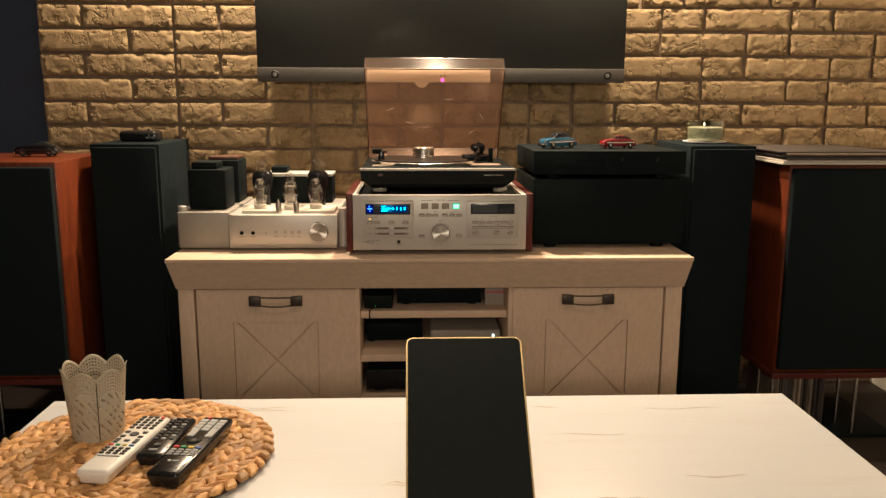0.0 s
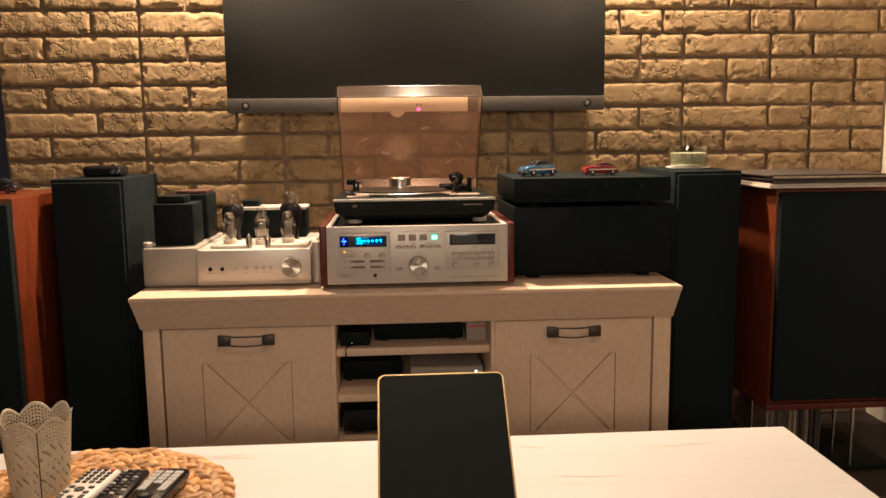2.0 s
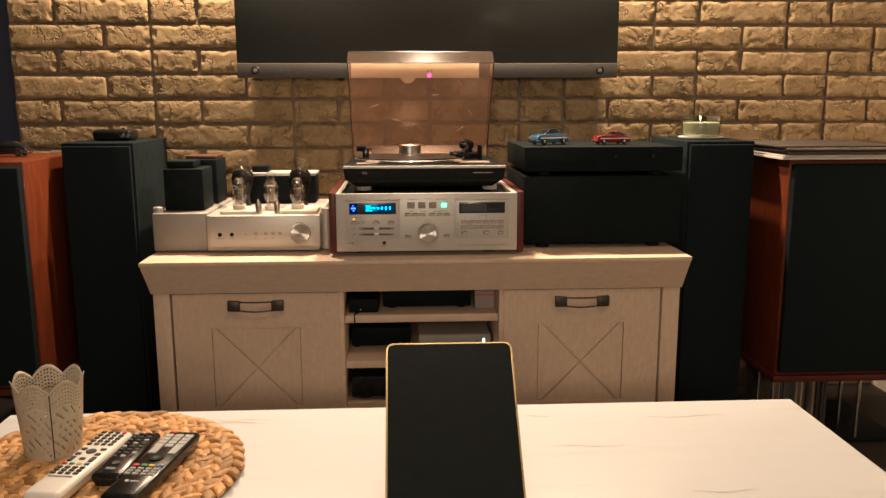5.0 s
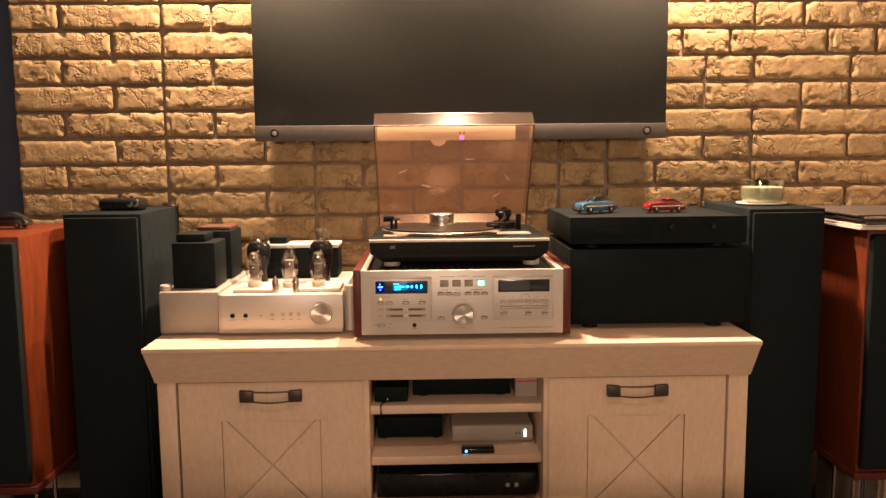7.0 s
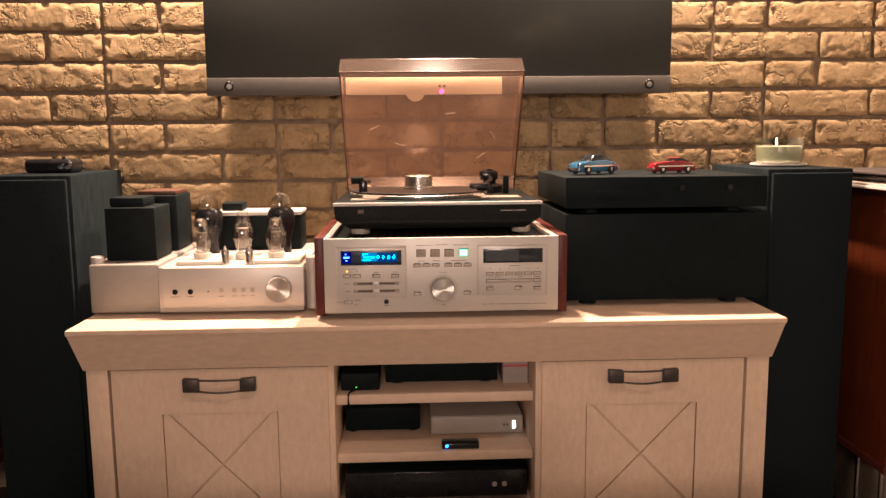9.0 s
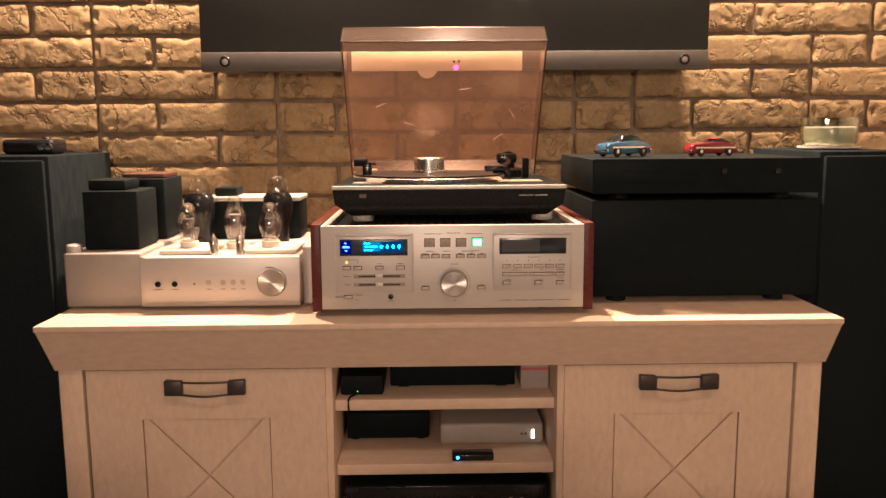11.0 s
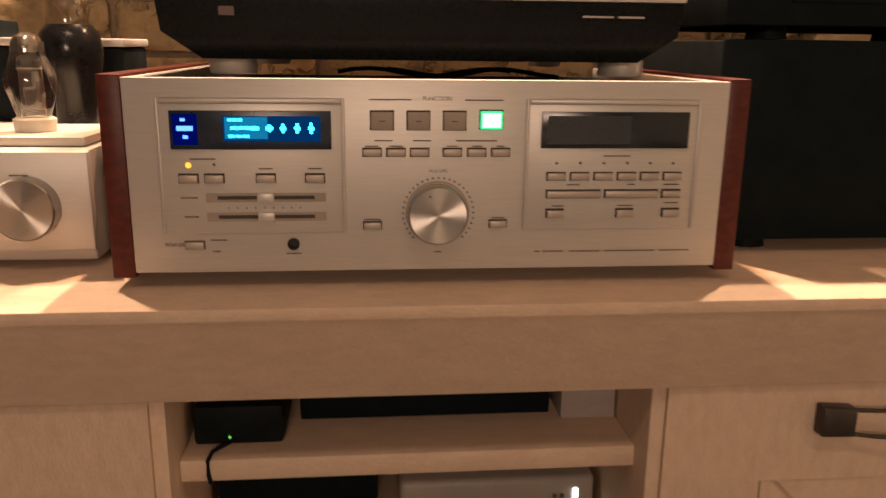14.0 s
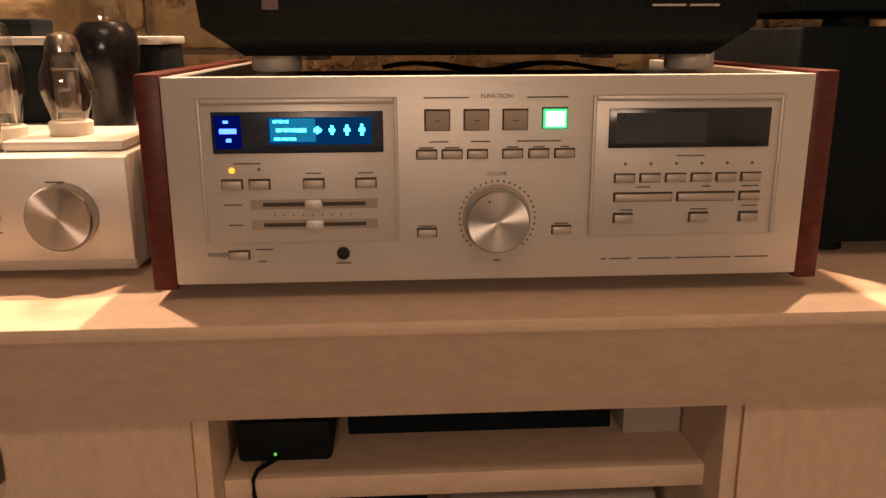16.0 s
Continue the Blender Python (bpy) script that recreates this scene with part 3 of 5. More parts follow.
    for i in range(31):
        a = radians(225 - i * 9)
        part("volume_mark", boxed(0.0003 + 0.0262 * math.cos(a) - 0.0007, 0.0003 + 0.0262 * math.cos(a) + 0.0007, yf - 0.0003, yf + 0.0003, 0.6166 + 0.0262 * math.sin(a) - 0.0007, 0.6166 + 0.0262 * math.sin(a) + 0.0007), INK, r)
    # right block
    for x in (0.0876, 0.1054, 0.1233, 0.1412, 0.1589, 0.1765):
        part("button_recess", boxed(x - 0.0074, x + 0.0074, yf - 0.0017, yf - 0.0013, 0.6406, 0.6472), RECESS, r)
        part("button", boxed(x - 0.0066, x + 0.0066, yf - 0.0040, yf - 0.0018, 0.6411, 0.6463, 0.0005), SILVER_DIM, r)
        part("indicator", lathed([(0.0011, 0), (0.0010, 0.0005), (0, 0.0007)], (x + 0.0002, yf - 0.0014, 0.6536), "Y", 10), INK, r)
    for a, b in ((0.0812, 0.1212), (0.1256, 0.1655), (0.1697, 0.1833)):
        part("button_recess", boxed(a - 0.0008, b + 0.0008, yf - 0.0017, yf - 0.0013, 0.6272, 0.6340), RECESS, r)
        part("button", boxed(a, b, yf - 0.0040, yf - 0.0018, 0.6278, 0.6328, 0.0006), SILVER_DIM, r)
    for x in (0.0880, 0.1415, 0.1772):
        part("button_recess", boxed(x - 0.0072, x + 0.0068, yf - 0.0017, yf - 0.0013, 0.6122, 0.6196), RECESS, r)
        part("button", boxed(x - 0.0062, x + 0.0068, yf - 0.0036, yf - 0.0018, 0.6124, 0.6182, 0.0005), SILVER_DIM, r)
    # printed writing: what can be read is lettered, the rest are plain bars
    word("FUNCTION", 0.0042, (-0.0012, yf - 0.0003, 0.7000), INK, r)
    word("POWER", 0.0040, (-0.1915, yf - 0.0003, 0.5940), INK, r)
    word("VOLUME", 0.0036, (-0.0003, yf - 0.0003, 0.6478), INK, r)

    def bar(xc, zc, w, h=0.0009, off=0.0):
        part("print_bar", boxed(xc - w / 2, xc + w / 2, yf - 0.0004 - off, yf - 0.0001 - off, zc - h / 2, zc + h / 2), INK, r)

    for x, z, w in ((0.0760, 0.5862, 0.0040), (0.0880, 0.5862, 0.0160), (0.1130, 0.5860, 0.0240), (0.1480, 0.5860, 0.0400), (0.1830, 0.5860, 0.0240), (-0.1600, 0.5975, 0.0120), (-0.1620, 0.5890, 0.0060), (-0.1063, 0.5868, 0.0110),
                    (-0.0350, 0.6992, 0.0300), (0.0330, 0.6992, 0.0280), (-0.0400, 0.6700, 0.0130), (-0.0120, 0.6700, 0.0130), (0.0280, 0.6700, 0.0300), (-0.0483, 0.6660, 0.0100), (-0.0310, 0.6660, 0.0100), (0.0101, 0.6660, 0.0080), (0.0280, 0.6660, 0.0080),
                    (0.0457, 0.6660, 0.0060), (-0.0483, 0.6120, 0.0120), (0.0452, 0.6125, 0.0100), (0.0003, 0.5868, 0.0050)):
        bar(x, z, w)
    for x, z, w in ((-0.1680, 0.6570, 0.0180), (-0.1243, 0.6500, 0.0100), (-0.0894, 0.6500, 0.0100), (-0.1790, 0.6291, 0.0120), (-0.1780, 0.6152, 0.0100), (0.1330, 0.6590, 0.0200), (0.1010, 0.6375, 0.0100), (0.1455, 0.6375, 0.0060), (0.1765, 0.6375, 0.0120), (0.0900, 0.6215, 0.0090), (0.1415, 0.6215, 0.0120), (0.1772, 0.6235, 0.0110)):
        bar(x, z, w, off=0.0013)


receiver()


# ---- turntable ----
def turntable():
    base = 0.7138
    t = thing("turntable", (-0.005, 2.30, base), "black turntable with silver trim and open smoked dust cover", "turntable")
    xl, xr, yf, yb = -0.2035, 0.191, 2.106, 2.492
    bm = bmesh.new()
    rings = []
    for z, dx, dy in ((0.7255, 0.030, 0.012), (0.745, 0.003, 0.001), (0.7700, 0.0, 0.0)):
        rings.append([bm.verts.new(p) for p in ((xl + dx, yf + dy, z), (xr - dx, yf + dy, z), (xr - dx, yb, z), (xl + dx, yb, z))])
    for a, b in zip(rings, rings[1:]):
        for i in range(4):
            bm.faces.new((a[i], a[(i + 1) % 4], b[(i + 1) % 4], b[i]))
    bm.faces.new(rings[0])
    bm.faces.new(rings[-1])
    bmesh.ops.recalc_face_normals(bm, faces=bm.faces)
    part("plinth", bm, LACQUER, t)
    part("trim", boxed(xl - 0.001, xr + 0.001, yf - 0.0015, yf + 0.008, 0.7702, 0.7762, 0.0008), SILVER, t, "bright silver edge trim")
    part("deck", boxed(xl + 0.001, xr - 0.001, yf + 0.0082, yb - 0.001, 0.7701, 0.7760, 0.0005), BLACK, t)
    part("badge", boxed(-0.158, -0.147, yf - 0.0012, yf + 0.0006, 0.7565, 0.7630), material("dull_badge", (0.09, 0.055, 0.045), 0.5), t)
    for a, b in ((0.112, 0.136), (0.139, 0.160)):
        part("badge_bar", boxed(a, b, yf - 0.0012, yf + 0.0006, 0.7585, 0.7600), SILVER_DIM, t)
    for x in (-0.156, 0.157):
        for y in (2.150, 2.44):
            part("foot", lathed([(0.0175, 0), (0.0185, 0.002), (0.0185, 0.0132)], (x, y, base + 0.0002), n=28), SILVER, t)
    for k in range(2):
        part("cable", tube_along(bmesh.new(), [(-0.08 + 0.05 * k + 0.016 * i, 2.33 + 0.01 * math.sin(i * 0.9 + k), 0.7062 + 0.0035 * (1 + math.sin(i * 0.8 + 2 * k))) for i in range(12)], 0.0022, 8), BLACK, t)
    cx, cy = -0.040, 2.300
    part("platter", lathed([(0.136, 0.7763), (0.1435, 0.7768), (0.1450, 0.7835), (0.1425, 0.7850), (0.0, 0.7850)], (cx, cy, 0), n=96), TURNED, t, "spun metal platter rim")
    part("record", lathed([(0.1420, 0.7852), (0.1420, 0.7882), (0.053, 0.7882), (0.050, 0.7885), (0.0, 0.7885)], (cx, cy, 0), n=96), VINYL, t)
    part("record_clamp", lathed([(0.036, 0.7887), (0.036, 0.792), (0.030, 0.7935), (0.030, 0.8150), (0.0275, 0.8170), (0.0, 0.8170)], (cx, cy + 0.03, 0), n=48), TURNED, t, "silver record clamp")
    ax, ay = 0.118, 2.375
    part("arm_base", lathed([(0.030, 0.7762), (0.030, 0.790), (0.024, 0.794), (0.014, 0.794), (0.014, 0.808), (0, 0.809)], (ax, ay, 0), n=36), GLOSS_BLACK, t)
    part("arm_bearing", boxed(ax - 0.022, ax + 0.018, ay - 0.014, ay + 0.014, 0.803, 0.823, 0.005), GLOSS_BLACK, t)
    part("counterweight", lathed([(0.013, 0), (0.013, 0.03), (0.0, 0.031)], (ax + 0.004, ay + 0.048, 0.813), "Y", 24), BLACK, t)
    part("tonearm", tube_along(bmesh.new(), [(ax - 0.002, ay - 0.01, 0.813), (ax - 0.006, ay - 0.09, 0.809), (ax - 0.030, ay - 0.19, 0.803)], 0.0038, 10), GLOSS_BLACK, t)
    part("headshell", boxed(ax - 0.060, ax - 0.020, ay - 0.215, ay - 0.188, 0.797, 0.807, 0.003), GLOSS_BLACK, t)
    part("cartridge", boxed(ax - 0.046, ax - 0.026, ay - 0.212, ay - 0.196, 0.7932, 0.7968, 0.002), BLACK, t)
    part("arm_rest", boxed(ax + 0.024, ax + 0.036, ay - 0.06, ay - 0.05, 0.7762, 0.815, 0.002), BLACK, t)
    part("arm_plate", boxed(0.085, 0.165, 2.20, 2.26, 0.7762, 0.7760, 0.001), SILVER_DIM, t)
    part("speed_plate", boxed(-0.176, -0.125, 2.175, 2.215, 0.7762, 0.7760, 0.001), SILVER_DIM, t)
    part("brush_post", boxed(-0.163, -0.146, 2.235, 2.250, 0.7762, 0.8120, 0.003), GLOSS_BLACK, t)
    part("brush_head", lathed([(0.008, -0.012), (0.008, 0.012)], (-0.166, 2.243, 0.812), "X", 20), BLACK, t)
    part("brush_arm", tube_along(bmesh.new(), [(-0.154, 2.243, 0.808), (-0.144, 2.30, 0.806)], 0.003, 8), GLOSS_BLACK, t)
    # dust cover, half raised and leaning to the front; its front wall faces down to the viewer
    lean = radians(33)
    hinge = Vector((0, 2.434, 0.8075))
    up = Vector((0, -math.sin(lean), math.cos(lean)))
    fwd = Vector((0, -math.cos(lean), -math.sin(lean)))

    def sheet(a, b, u0, u1, f0, f1):
        bm = bmesh.new()
        vs = [bm.verts.new(hinge + Vector((x, 0, 0)) + up * u + fwd * f) for f in (f0, f1) for u in (u0, u1) for x in (a, b)]
        for q in ((0, 1, 3, 2), (4, 5, 7, 6), (0, 1, 5, 4), (2, 3, 7, 6), (0, 2, 6, 4), (1, 3, 7, 5)):
            bm.faces.new([vs[i] for i in q])
        bmesh.ops.recalc_face_normals(bm, faces=bm.faces)
        return bm

    xa, xb, ht, dp = -0.197, 0.175, 0.298, 0.054
    cover = part("dust_cover", sheet(xa, xb, 0.0, ht, 0.0, 0.003), LID, t, "smoked brown acrylic dust cover, open")
    for x in (xa, xb - 0.003):
        part("cover_side", sheet(x, x + 0.003, 0.0, ht - 0.0032, 0.0032, dp), LID, cover)
        part("cover_edge", sheet(x, x + 0.003, 0.004, ht - 0.0032, dp + 0.0001, dp + 0.0009), RUST, cover, "dark polished edge")
    part("front_wall", sheet(xa, xb, ht - 0.003, ht, 0.0032, dp), LIDLIP, cover, "hazy bright front wall")
    part("front_edge", sheet(xa, xb, ht - 0.003, ht, dp + 0.0001, dp + 0.0009), RUST, cover, "dark polished edge")
    part("back_wall", sheet(xa + 0.0032, xb - 0.0032, 0.0, 0.003, 0.0032, dp - 0.004), LID, cover)
    for x in (-0.172, 0.128):
        part("hinge", boxed(x, x + 0.026, 2.396, 2.420, 0.7762, 0.7920, 0.003), IVORY if x < 0 else BLACK, t)
    for x, u, a in ((-0.135, 0.135, 25), (0.125, 0.115, -60), (-0.08, 0.092, -18), (0.03, 0.17, 8), (0.10, 0.06, 40)):
        d = Vector((math.cos(radians(a)), 0, 0)) + up * math.sin(radians(a))
        c = hinge + Vector((x, 0, 0)) + up * u + fwd * 0.0036
        part("scratch", tube_along(bmesh.new(), [c - d * 0.010, c, c + d * 0.012], 0.0005, 5), LIDEDGE, cover)


turntable()


# ---- valve amplifier ----
def amplifier():
    a = thing("valve_amplifier", (-0.47, 2.29, 0.56), "silver valve amplifier with glass tubes and black transformers", "amplifier")
    part("chassis", boxed(-0.545, -0.268, 2.134, 2.47, 0.566, 0.655, 0.003), SILVER, a)
    part("left_block", boxed(-0.680, -0.5455, 2.145, 2.47, 0.564, 0.6605, 0.005, 3), SILVER_MATT, a)
    part("front_panel", boxed(-0.535, -0.266, 2.124, 2.1335, 0.5765, 0.6545, 0.0015), SILVER, a)
    part("base_plate", boxed(-0.66, -0.28, 2.16, 2.46, 0.5630, 0.5655), BLACK, a)
    for x in (-0.64, -0.30):
        for y in (2.19, 2.43):
            part("foot", lathed([(0.016, 0), (0.016, 0.0037)], (x, y, 0.5601), n=20), BLACK, a)
    part("corner_post", lathed([(0.013, 0.566), (0.013, 0.667), (0.011, 0.669), (0, 0.669)], (-0.2535, 2.165, 0), n=28), SILVER, a)
    part("corner_post", lathed([(0.013, 0.6606), (0.013, 0.672), (0.011, 0.674), (0, 0.674)], (-0.668, 2.165, 0), n=28), SILVER, a)
    part("transformer", boxed(-0.658, -0.560, 2.185, 2.290, 0.6608, 0.766, 0.004), BLACK, a)
    part("transformer", boxed(-0.640, -0.556, 2.325, 2.44, 0.6608, 0.780, 0.004), BLACK, a)
    part("rear_transformer", boxed(-0.490, -0.300, 2.365, 2.455, 0.6552, 0.731, 0.004), BLACK, a)
    part("transformer_cap", boxed(-0.492, -0.298, 2.362, 2.458, 0.7312, 0.7395, 0.002), SILVER, a)
    part("top_plate", boxed(-0.515, -0.425, 2.150, 2.255, 0.6552, 0.6635, 0.003), CERAMIC, a)
    part("top_plate", boxed(-0.365, -0.275, 2.150, 2.255, 0.6552, 0.6635, 0.003), CERAMIC, a)

    def valve(x, y, z, k, h, top, name="valve"):
        """A glass tube with its collar, plates and mirrored top."""
        part("socket", lathed([(k * 0.80, z), (k * 0.84, z + 0.010), (k * 0.72, z + 0.0115)], (x, y, 0), n=28), CERAMIC, a)
        g = part(name, lathed([(k * 0.66, z + 0.0116), (k * 0.72, z + h * 0.2), (k, z + h * 0.42), (k * 1.02, z + h * 0.55), (k * 0.80, z + h * 0.70), (k * 0.66, z + h * 0.78), (k * 0.64, z + h * 0.88), (k * 0.5, z + h * 0.96), (k * 0.22, z + h), (0.0, z + h)], (x, y, 0), n=32), TUBE, a, "clear glass valve")
        part("plates", boxed(x - k * 0.42, x + k * 0.42, y - k * 0.2, y + k * 0.2, z + h * 0.22, z + h * 0.62, 0.001), COPPER, g)
        part("mica", lathed([(k * 0.5, z + h * 0.63), (k * 0.5, z + h * 0.64)], (x, y, 0), n=20), SILVER_DIM, g)
        if top:
            part("getter", lathed([(k * 0.635, z + h * 0.80), (k * 0.62, z + h * 0.88), (k * 0.48, z + h * 0.955), (0.0, z + h * 0.992)], (x, y, 0), n=28), GETTER, g, "mirrored tip")
        for s in (-1, 1):
            part("support_rod", tube_along(bmesh.new(), [(x + s * k * 0.5, y, z + 0.012), (x + s * k * 0.45, y, z + h * 0.66)], 0.0007, 6), CHROME, g)

    valve(-0.473, 2.190, 0.6637, 0.0200, 0.080, True)
    valve(-0.327, 2.190, 0.6637, 0.0200, 0.080, True)
    valve(-0.400, 2.235, 0.6554, 0.0215, 0.098, False)
    for x in (-0.487, -0.335):
        part("dark_valve", lathed([(0.020, 0.6556), (0.020, 0.685), (0.027, 0.708), (0.0295, 0.727), (0.027, 0.744), (0.0205, 0.752)], (x, 2.315, 0), n=32), GLOSS_BLACK, a, "valve with blackened glass")
        part("valve_tip", lathed([(0.0200, 0.7522), (0.0195, 0.768), (0.015, 0.778), (0.006, 0.783), (0, 0.7835)], (x, 2.315, 0), n=32), TUBE, a)
    for x in (-0.420, -0.374):
        part("small_valve", lathed([(0.0080, 0.6554), (0.0080, 0.676), (0.0070, 0.682), (0.003, 0.688), (0.0012, 0.6925), (0, 0.693)], (x, 2.155, 0), n=24), GETTER, a)
    for x, z, k in ((-0.511, 0.6085, 0.0052), (-0.482, 0.6085, 0.0050)):
        part("socket_jack", lathed([(k, 0), (k, 0.0015), (k * 0.6, 0.0018), (k * 0.5, 0.0004), (0, 0.0004)], (x, 2.1238, z), "Y", 20), GLOSS_BLACK, a)
    part("sensor", lathed([(0.0018, 0), (0.0015, 0.0008), (0, 0.001)], (-0.4485, 2.1238, 0.6085), "Y", 10), INK, a)
    for x in (-0.4235, -0.3990, -0.3815, -0.3640):
        part("selector_ring", lathed([(0.0048, 0), (0.0048, 0.0010), (0.0036, 0.0012), (0.0036, 0.0022), (0, 0.0024)], (x, 2.1238, 0.6105), "Y", 22), SILVER_DIM, a)
    for x, w in ((-0.511, 0.016), (-0.482, 0.011), (-0.4235, 0.010), (-0.3990, 0.008), (-0.3815, 0.008), (-0.3640, 0.008), (-0.318, 0.014)):
        part("print_bar", boxed(x - w / 2, x + w / 2, 2.1234, 2.1238, 0.5985 if x < -0.33 else 0.636, 0.5995 if x < -0.33 else 0.637), INK, a)
    part("volume_knob", lathed([(0.0240, 0), (0.0243, 0.014), (0.0230, 0.0155), (0, 0.015)], (-0.3128, 2.1236, 0.6120), "Y", 56), SPUN, a, "spun aluminium knob")


amplifier()
solid("black_box", boxed(-0.652, -0.585, 2.20, 2.275, 0.7664, 0.7850, 0.004), BLACK, "small flat black case on the transformer", "case")
solid("wooden_box", boxed(-0.640, -0.560, 2.335, 2.425, 0.7804, 0.7890, 0.002), RUST, "small reddish wooden box on the transformer", "box")
solid("dark_case", boxed(-0.475, -0.430, 2.385, 2.44, 0.7398, 0.757, 0.003), BLACK, "small black case on the rear transformer", "case")


# ---- black components on the sideboard ----
def component(z0, z1, label, name, yf, foot=0.013):
    c = thing(name, (0.445, 2.32, z0), label, "audio component")
    part("housing", boxed(0.247, 0.645, yf, 2.50, z0 + foot, z1, 0.002), BLACK, c)
    part("front_panel", boxed(0.245, 0.647, yf - 0.006, yf - 0.0004, z0 + foot, z1 + 0.001, 0.002), SATIN_BLACK, c)
    for x in (0.30, 0.59):
        for y in (2.19, 2.46):
            part("foot", lathed([(0.018, 0), (0.016, foot - 0.0002)], (x, y, z0 + 0.0002), n=20), BLACK, c)
    return c


lower = component(0.5601, 0.7440, "large black power amplifier on the sideboard", "power_amplifier", 2.156)
upper = component(0.7453, 0.8165, "black disc player stacked on the power amplifier", "disc_player", 2.156, 0.0110)
part("disc_tray", boxed(0.30, 0.43, 2.1480, 2.1497, 0.775, 0.795, 0.0005), SATIN_BLACK, upper)
for x in (0.475, 0.570):
    part("button", lathed([(0.006, 0), (0.006, 0.004), (0.005, 0.005), (0, 0.005)], (x, 2.1499, 0.795), "Y", 20), GLOSS_BLACK, upper)


# ---- toy cars ----
def toy_car(where, yaw, length, paint, label, roof):
    c = thing("toy_car", where, label, "toy car", "toy cars")
    o = Vector(where)
    L, W, H = length, length * 0.40, length * 0.30

    def place(bm):
        bmesh.ops.transform(bm, matrix=Matrix.Translation(o), verts=bm.verts)
        return bm

    def hull(profile, taper, width):
        """Side outline of (x, z), made into a rounded hull."""
        bm = bmesh.new()
        slab(bm, profile, -width / 2, width / 2)
        zs = [z for _, z in profile]
        lo, hi = min(zs), max(zs)
        for v in bm.verts:
            k = (v.co.z - lo) / (hi - lo)
            v.co.y *= 1 - taper * k
            v.co.y *= 1 - 0.18 * (abs(v.co.x) / (L / 2)) ** 4
        bmesh.ops.bevel(bm, geom=list(bm.edges), offset=length * 0.018, segments=2, affect="EDGES", profile=0.5)
        return place(bm)

    lower = [(-0.5, 0.07), (-0.5, 0.20), (-0.46, 0.30), (-0.30, 0.335), (-0.10, 0.35), (0.20, 0.36), (0.42, 0.30), (0.5, 0.20), (0.5, 0.08)]
    part("body", hull([(x * L, z * L * 0.62) for x, z in lower], 0.10, W), paint, c)
    cabin = [(-0.22, 0.33), (-0.10, 0.50), (0.10, 0.52), (0.24, 0.46), (0.40, 0.33)] if roof else [(-0.10, 0.33), (0.03, 0.46), (0.18, 0.46), (0.40, 0.33)]
    part("glasshouse", hull([(x * L, z * L * 0.62) for x, z in cabin], 0.30, W * 0.80), CARGLASS, c)
    part("roof", hull([(x * L * 0.80 + 0.02 * L, 0.30 * L * (1.0 if roof else 0.91) + z * 0.001 * L) for x, z in ((-0.10, 0), (-0.06, 14), (0.14, 16), (0.24, 0))], 0.2, W * 0.62), paint, c)
    for x in (-0.30, 0.30):
        for s in (-1, 1):
            bm = place(lathed([(L * 0.075, -L * 0.02), (L * 0.08, 0), (L * 0.075, L * 0.02)], (x * L, s * W * 0.44, L * 0.08), "Y", 18))
            wheel = part("wheel", bm, TYRE, c)
            part("rim", place(lathed([(L * 0.030, -L * 0.021), (L * 0.030, L * 0.021)], (x * L, s * W * 0.445, L * 0.08), "Y", 14)), CHROME, wheel)
    for x in (-0.505, 0.505):
        part("bumper", place(boxed(x * L - 0.014 * L, x * L + 0.014 * L, -W * 0.42, W * 0.42, 0.075 * L, 0.11 * L, 0.004 * L)), CHROME, c)
    for s in (-1, 1):
        part("headlight", place(lathed([(0.028 * L, 0), (0.02 * L, 0.008 * L), (0, 0.010 * L)], (-0.495 * L, s * W * 0.30, 0.155 * L), "X", 12)), CHROME, c)
    part("side_trim", place(boxed(-0.42 * L, 0.42 * L, -W * 0.505, -W * 0.49, 0.128 * L, 0.148 * L)), CHROME, c)
    c.matrix_basis = pose(*where, 0, 0, yaw) @ Matrix.Diagonal((1, 1, 1.22, 1))
    return c


toy_car((0.330, 2.285, 0.8169), 30, 0.110, CARBLUE, "light blue toy saloon car on the black disc player", True)
toy_car((0.497, 2.285, 0.8169), 12, 0.098, CARRED, "dark red toy coupe on the black disc player", False)
toy_car((-1.100, 2.330, 0.7905), 4, 0.115, CARBLACK, "black and chrome toy car on the orange loudspeaker", False)


# ---- loudspeakers ----
def tower(x0, x1, y0, y1, z1, label):
    t = thing("tower_speaker", ((x0 + x1) / 2, (y0 + y1) / 2, 0), label, "loudspeaker", "tower speakers")
    part("cabinet", boxed(x0, x1, y0, y1, 0.03, z1, 0.0025), BLACK_GRAIN, t)
    part("base", boxed(x0 - 0.01, x1 + 0.01, y0 - 0.01, y1 + 0.01, 0.0, 0.0295, 0.003), BLACK, t)
    part("grille", boxed(x0 + 0.006, x1 - 0.006, y0 - 0.012, y0 - 0.0005, 0.10, z1 - 0.008, 0.004), CLOTH, t)


tower(-0.945, -0.760, 2.290, 2.590, 0.826, "black ash floor-standing loudspeaker beside the sideboard")
tower(0.690, 0.872, 2.245, 2.560, 0.8255, "black ash floor-standing loudspeaker at the sideboard's end")


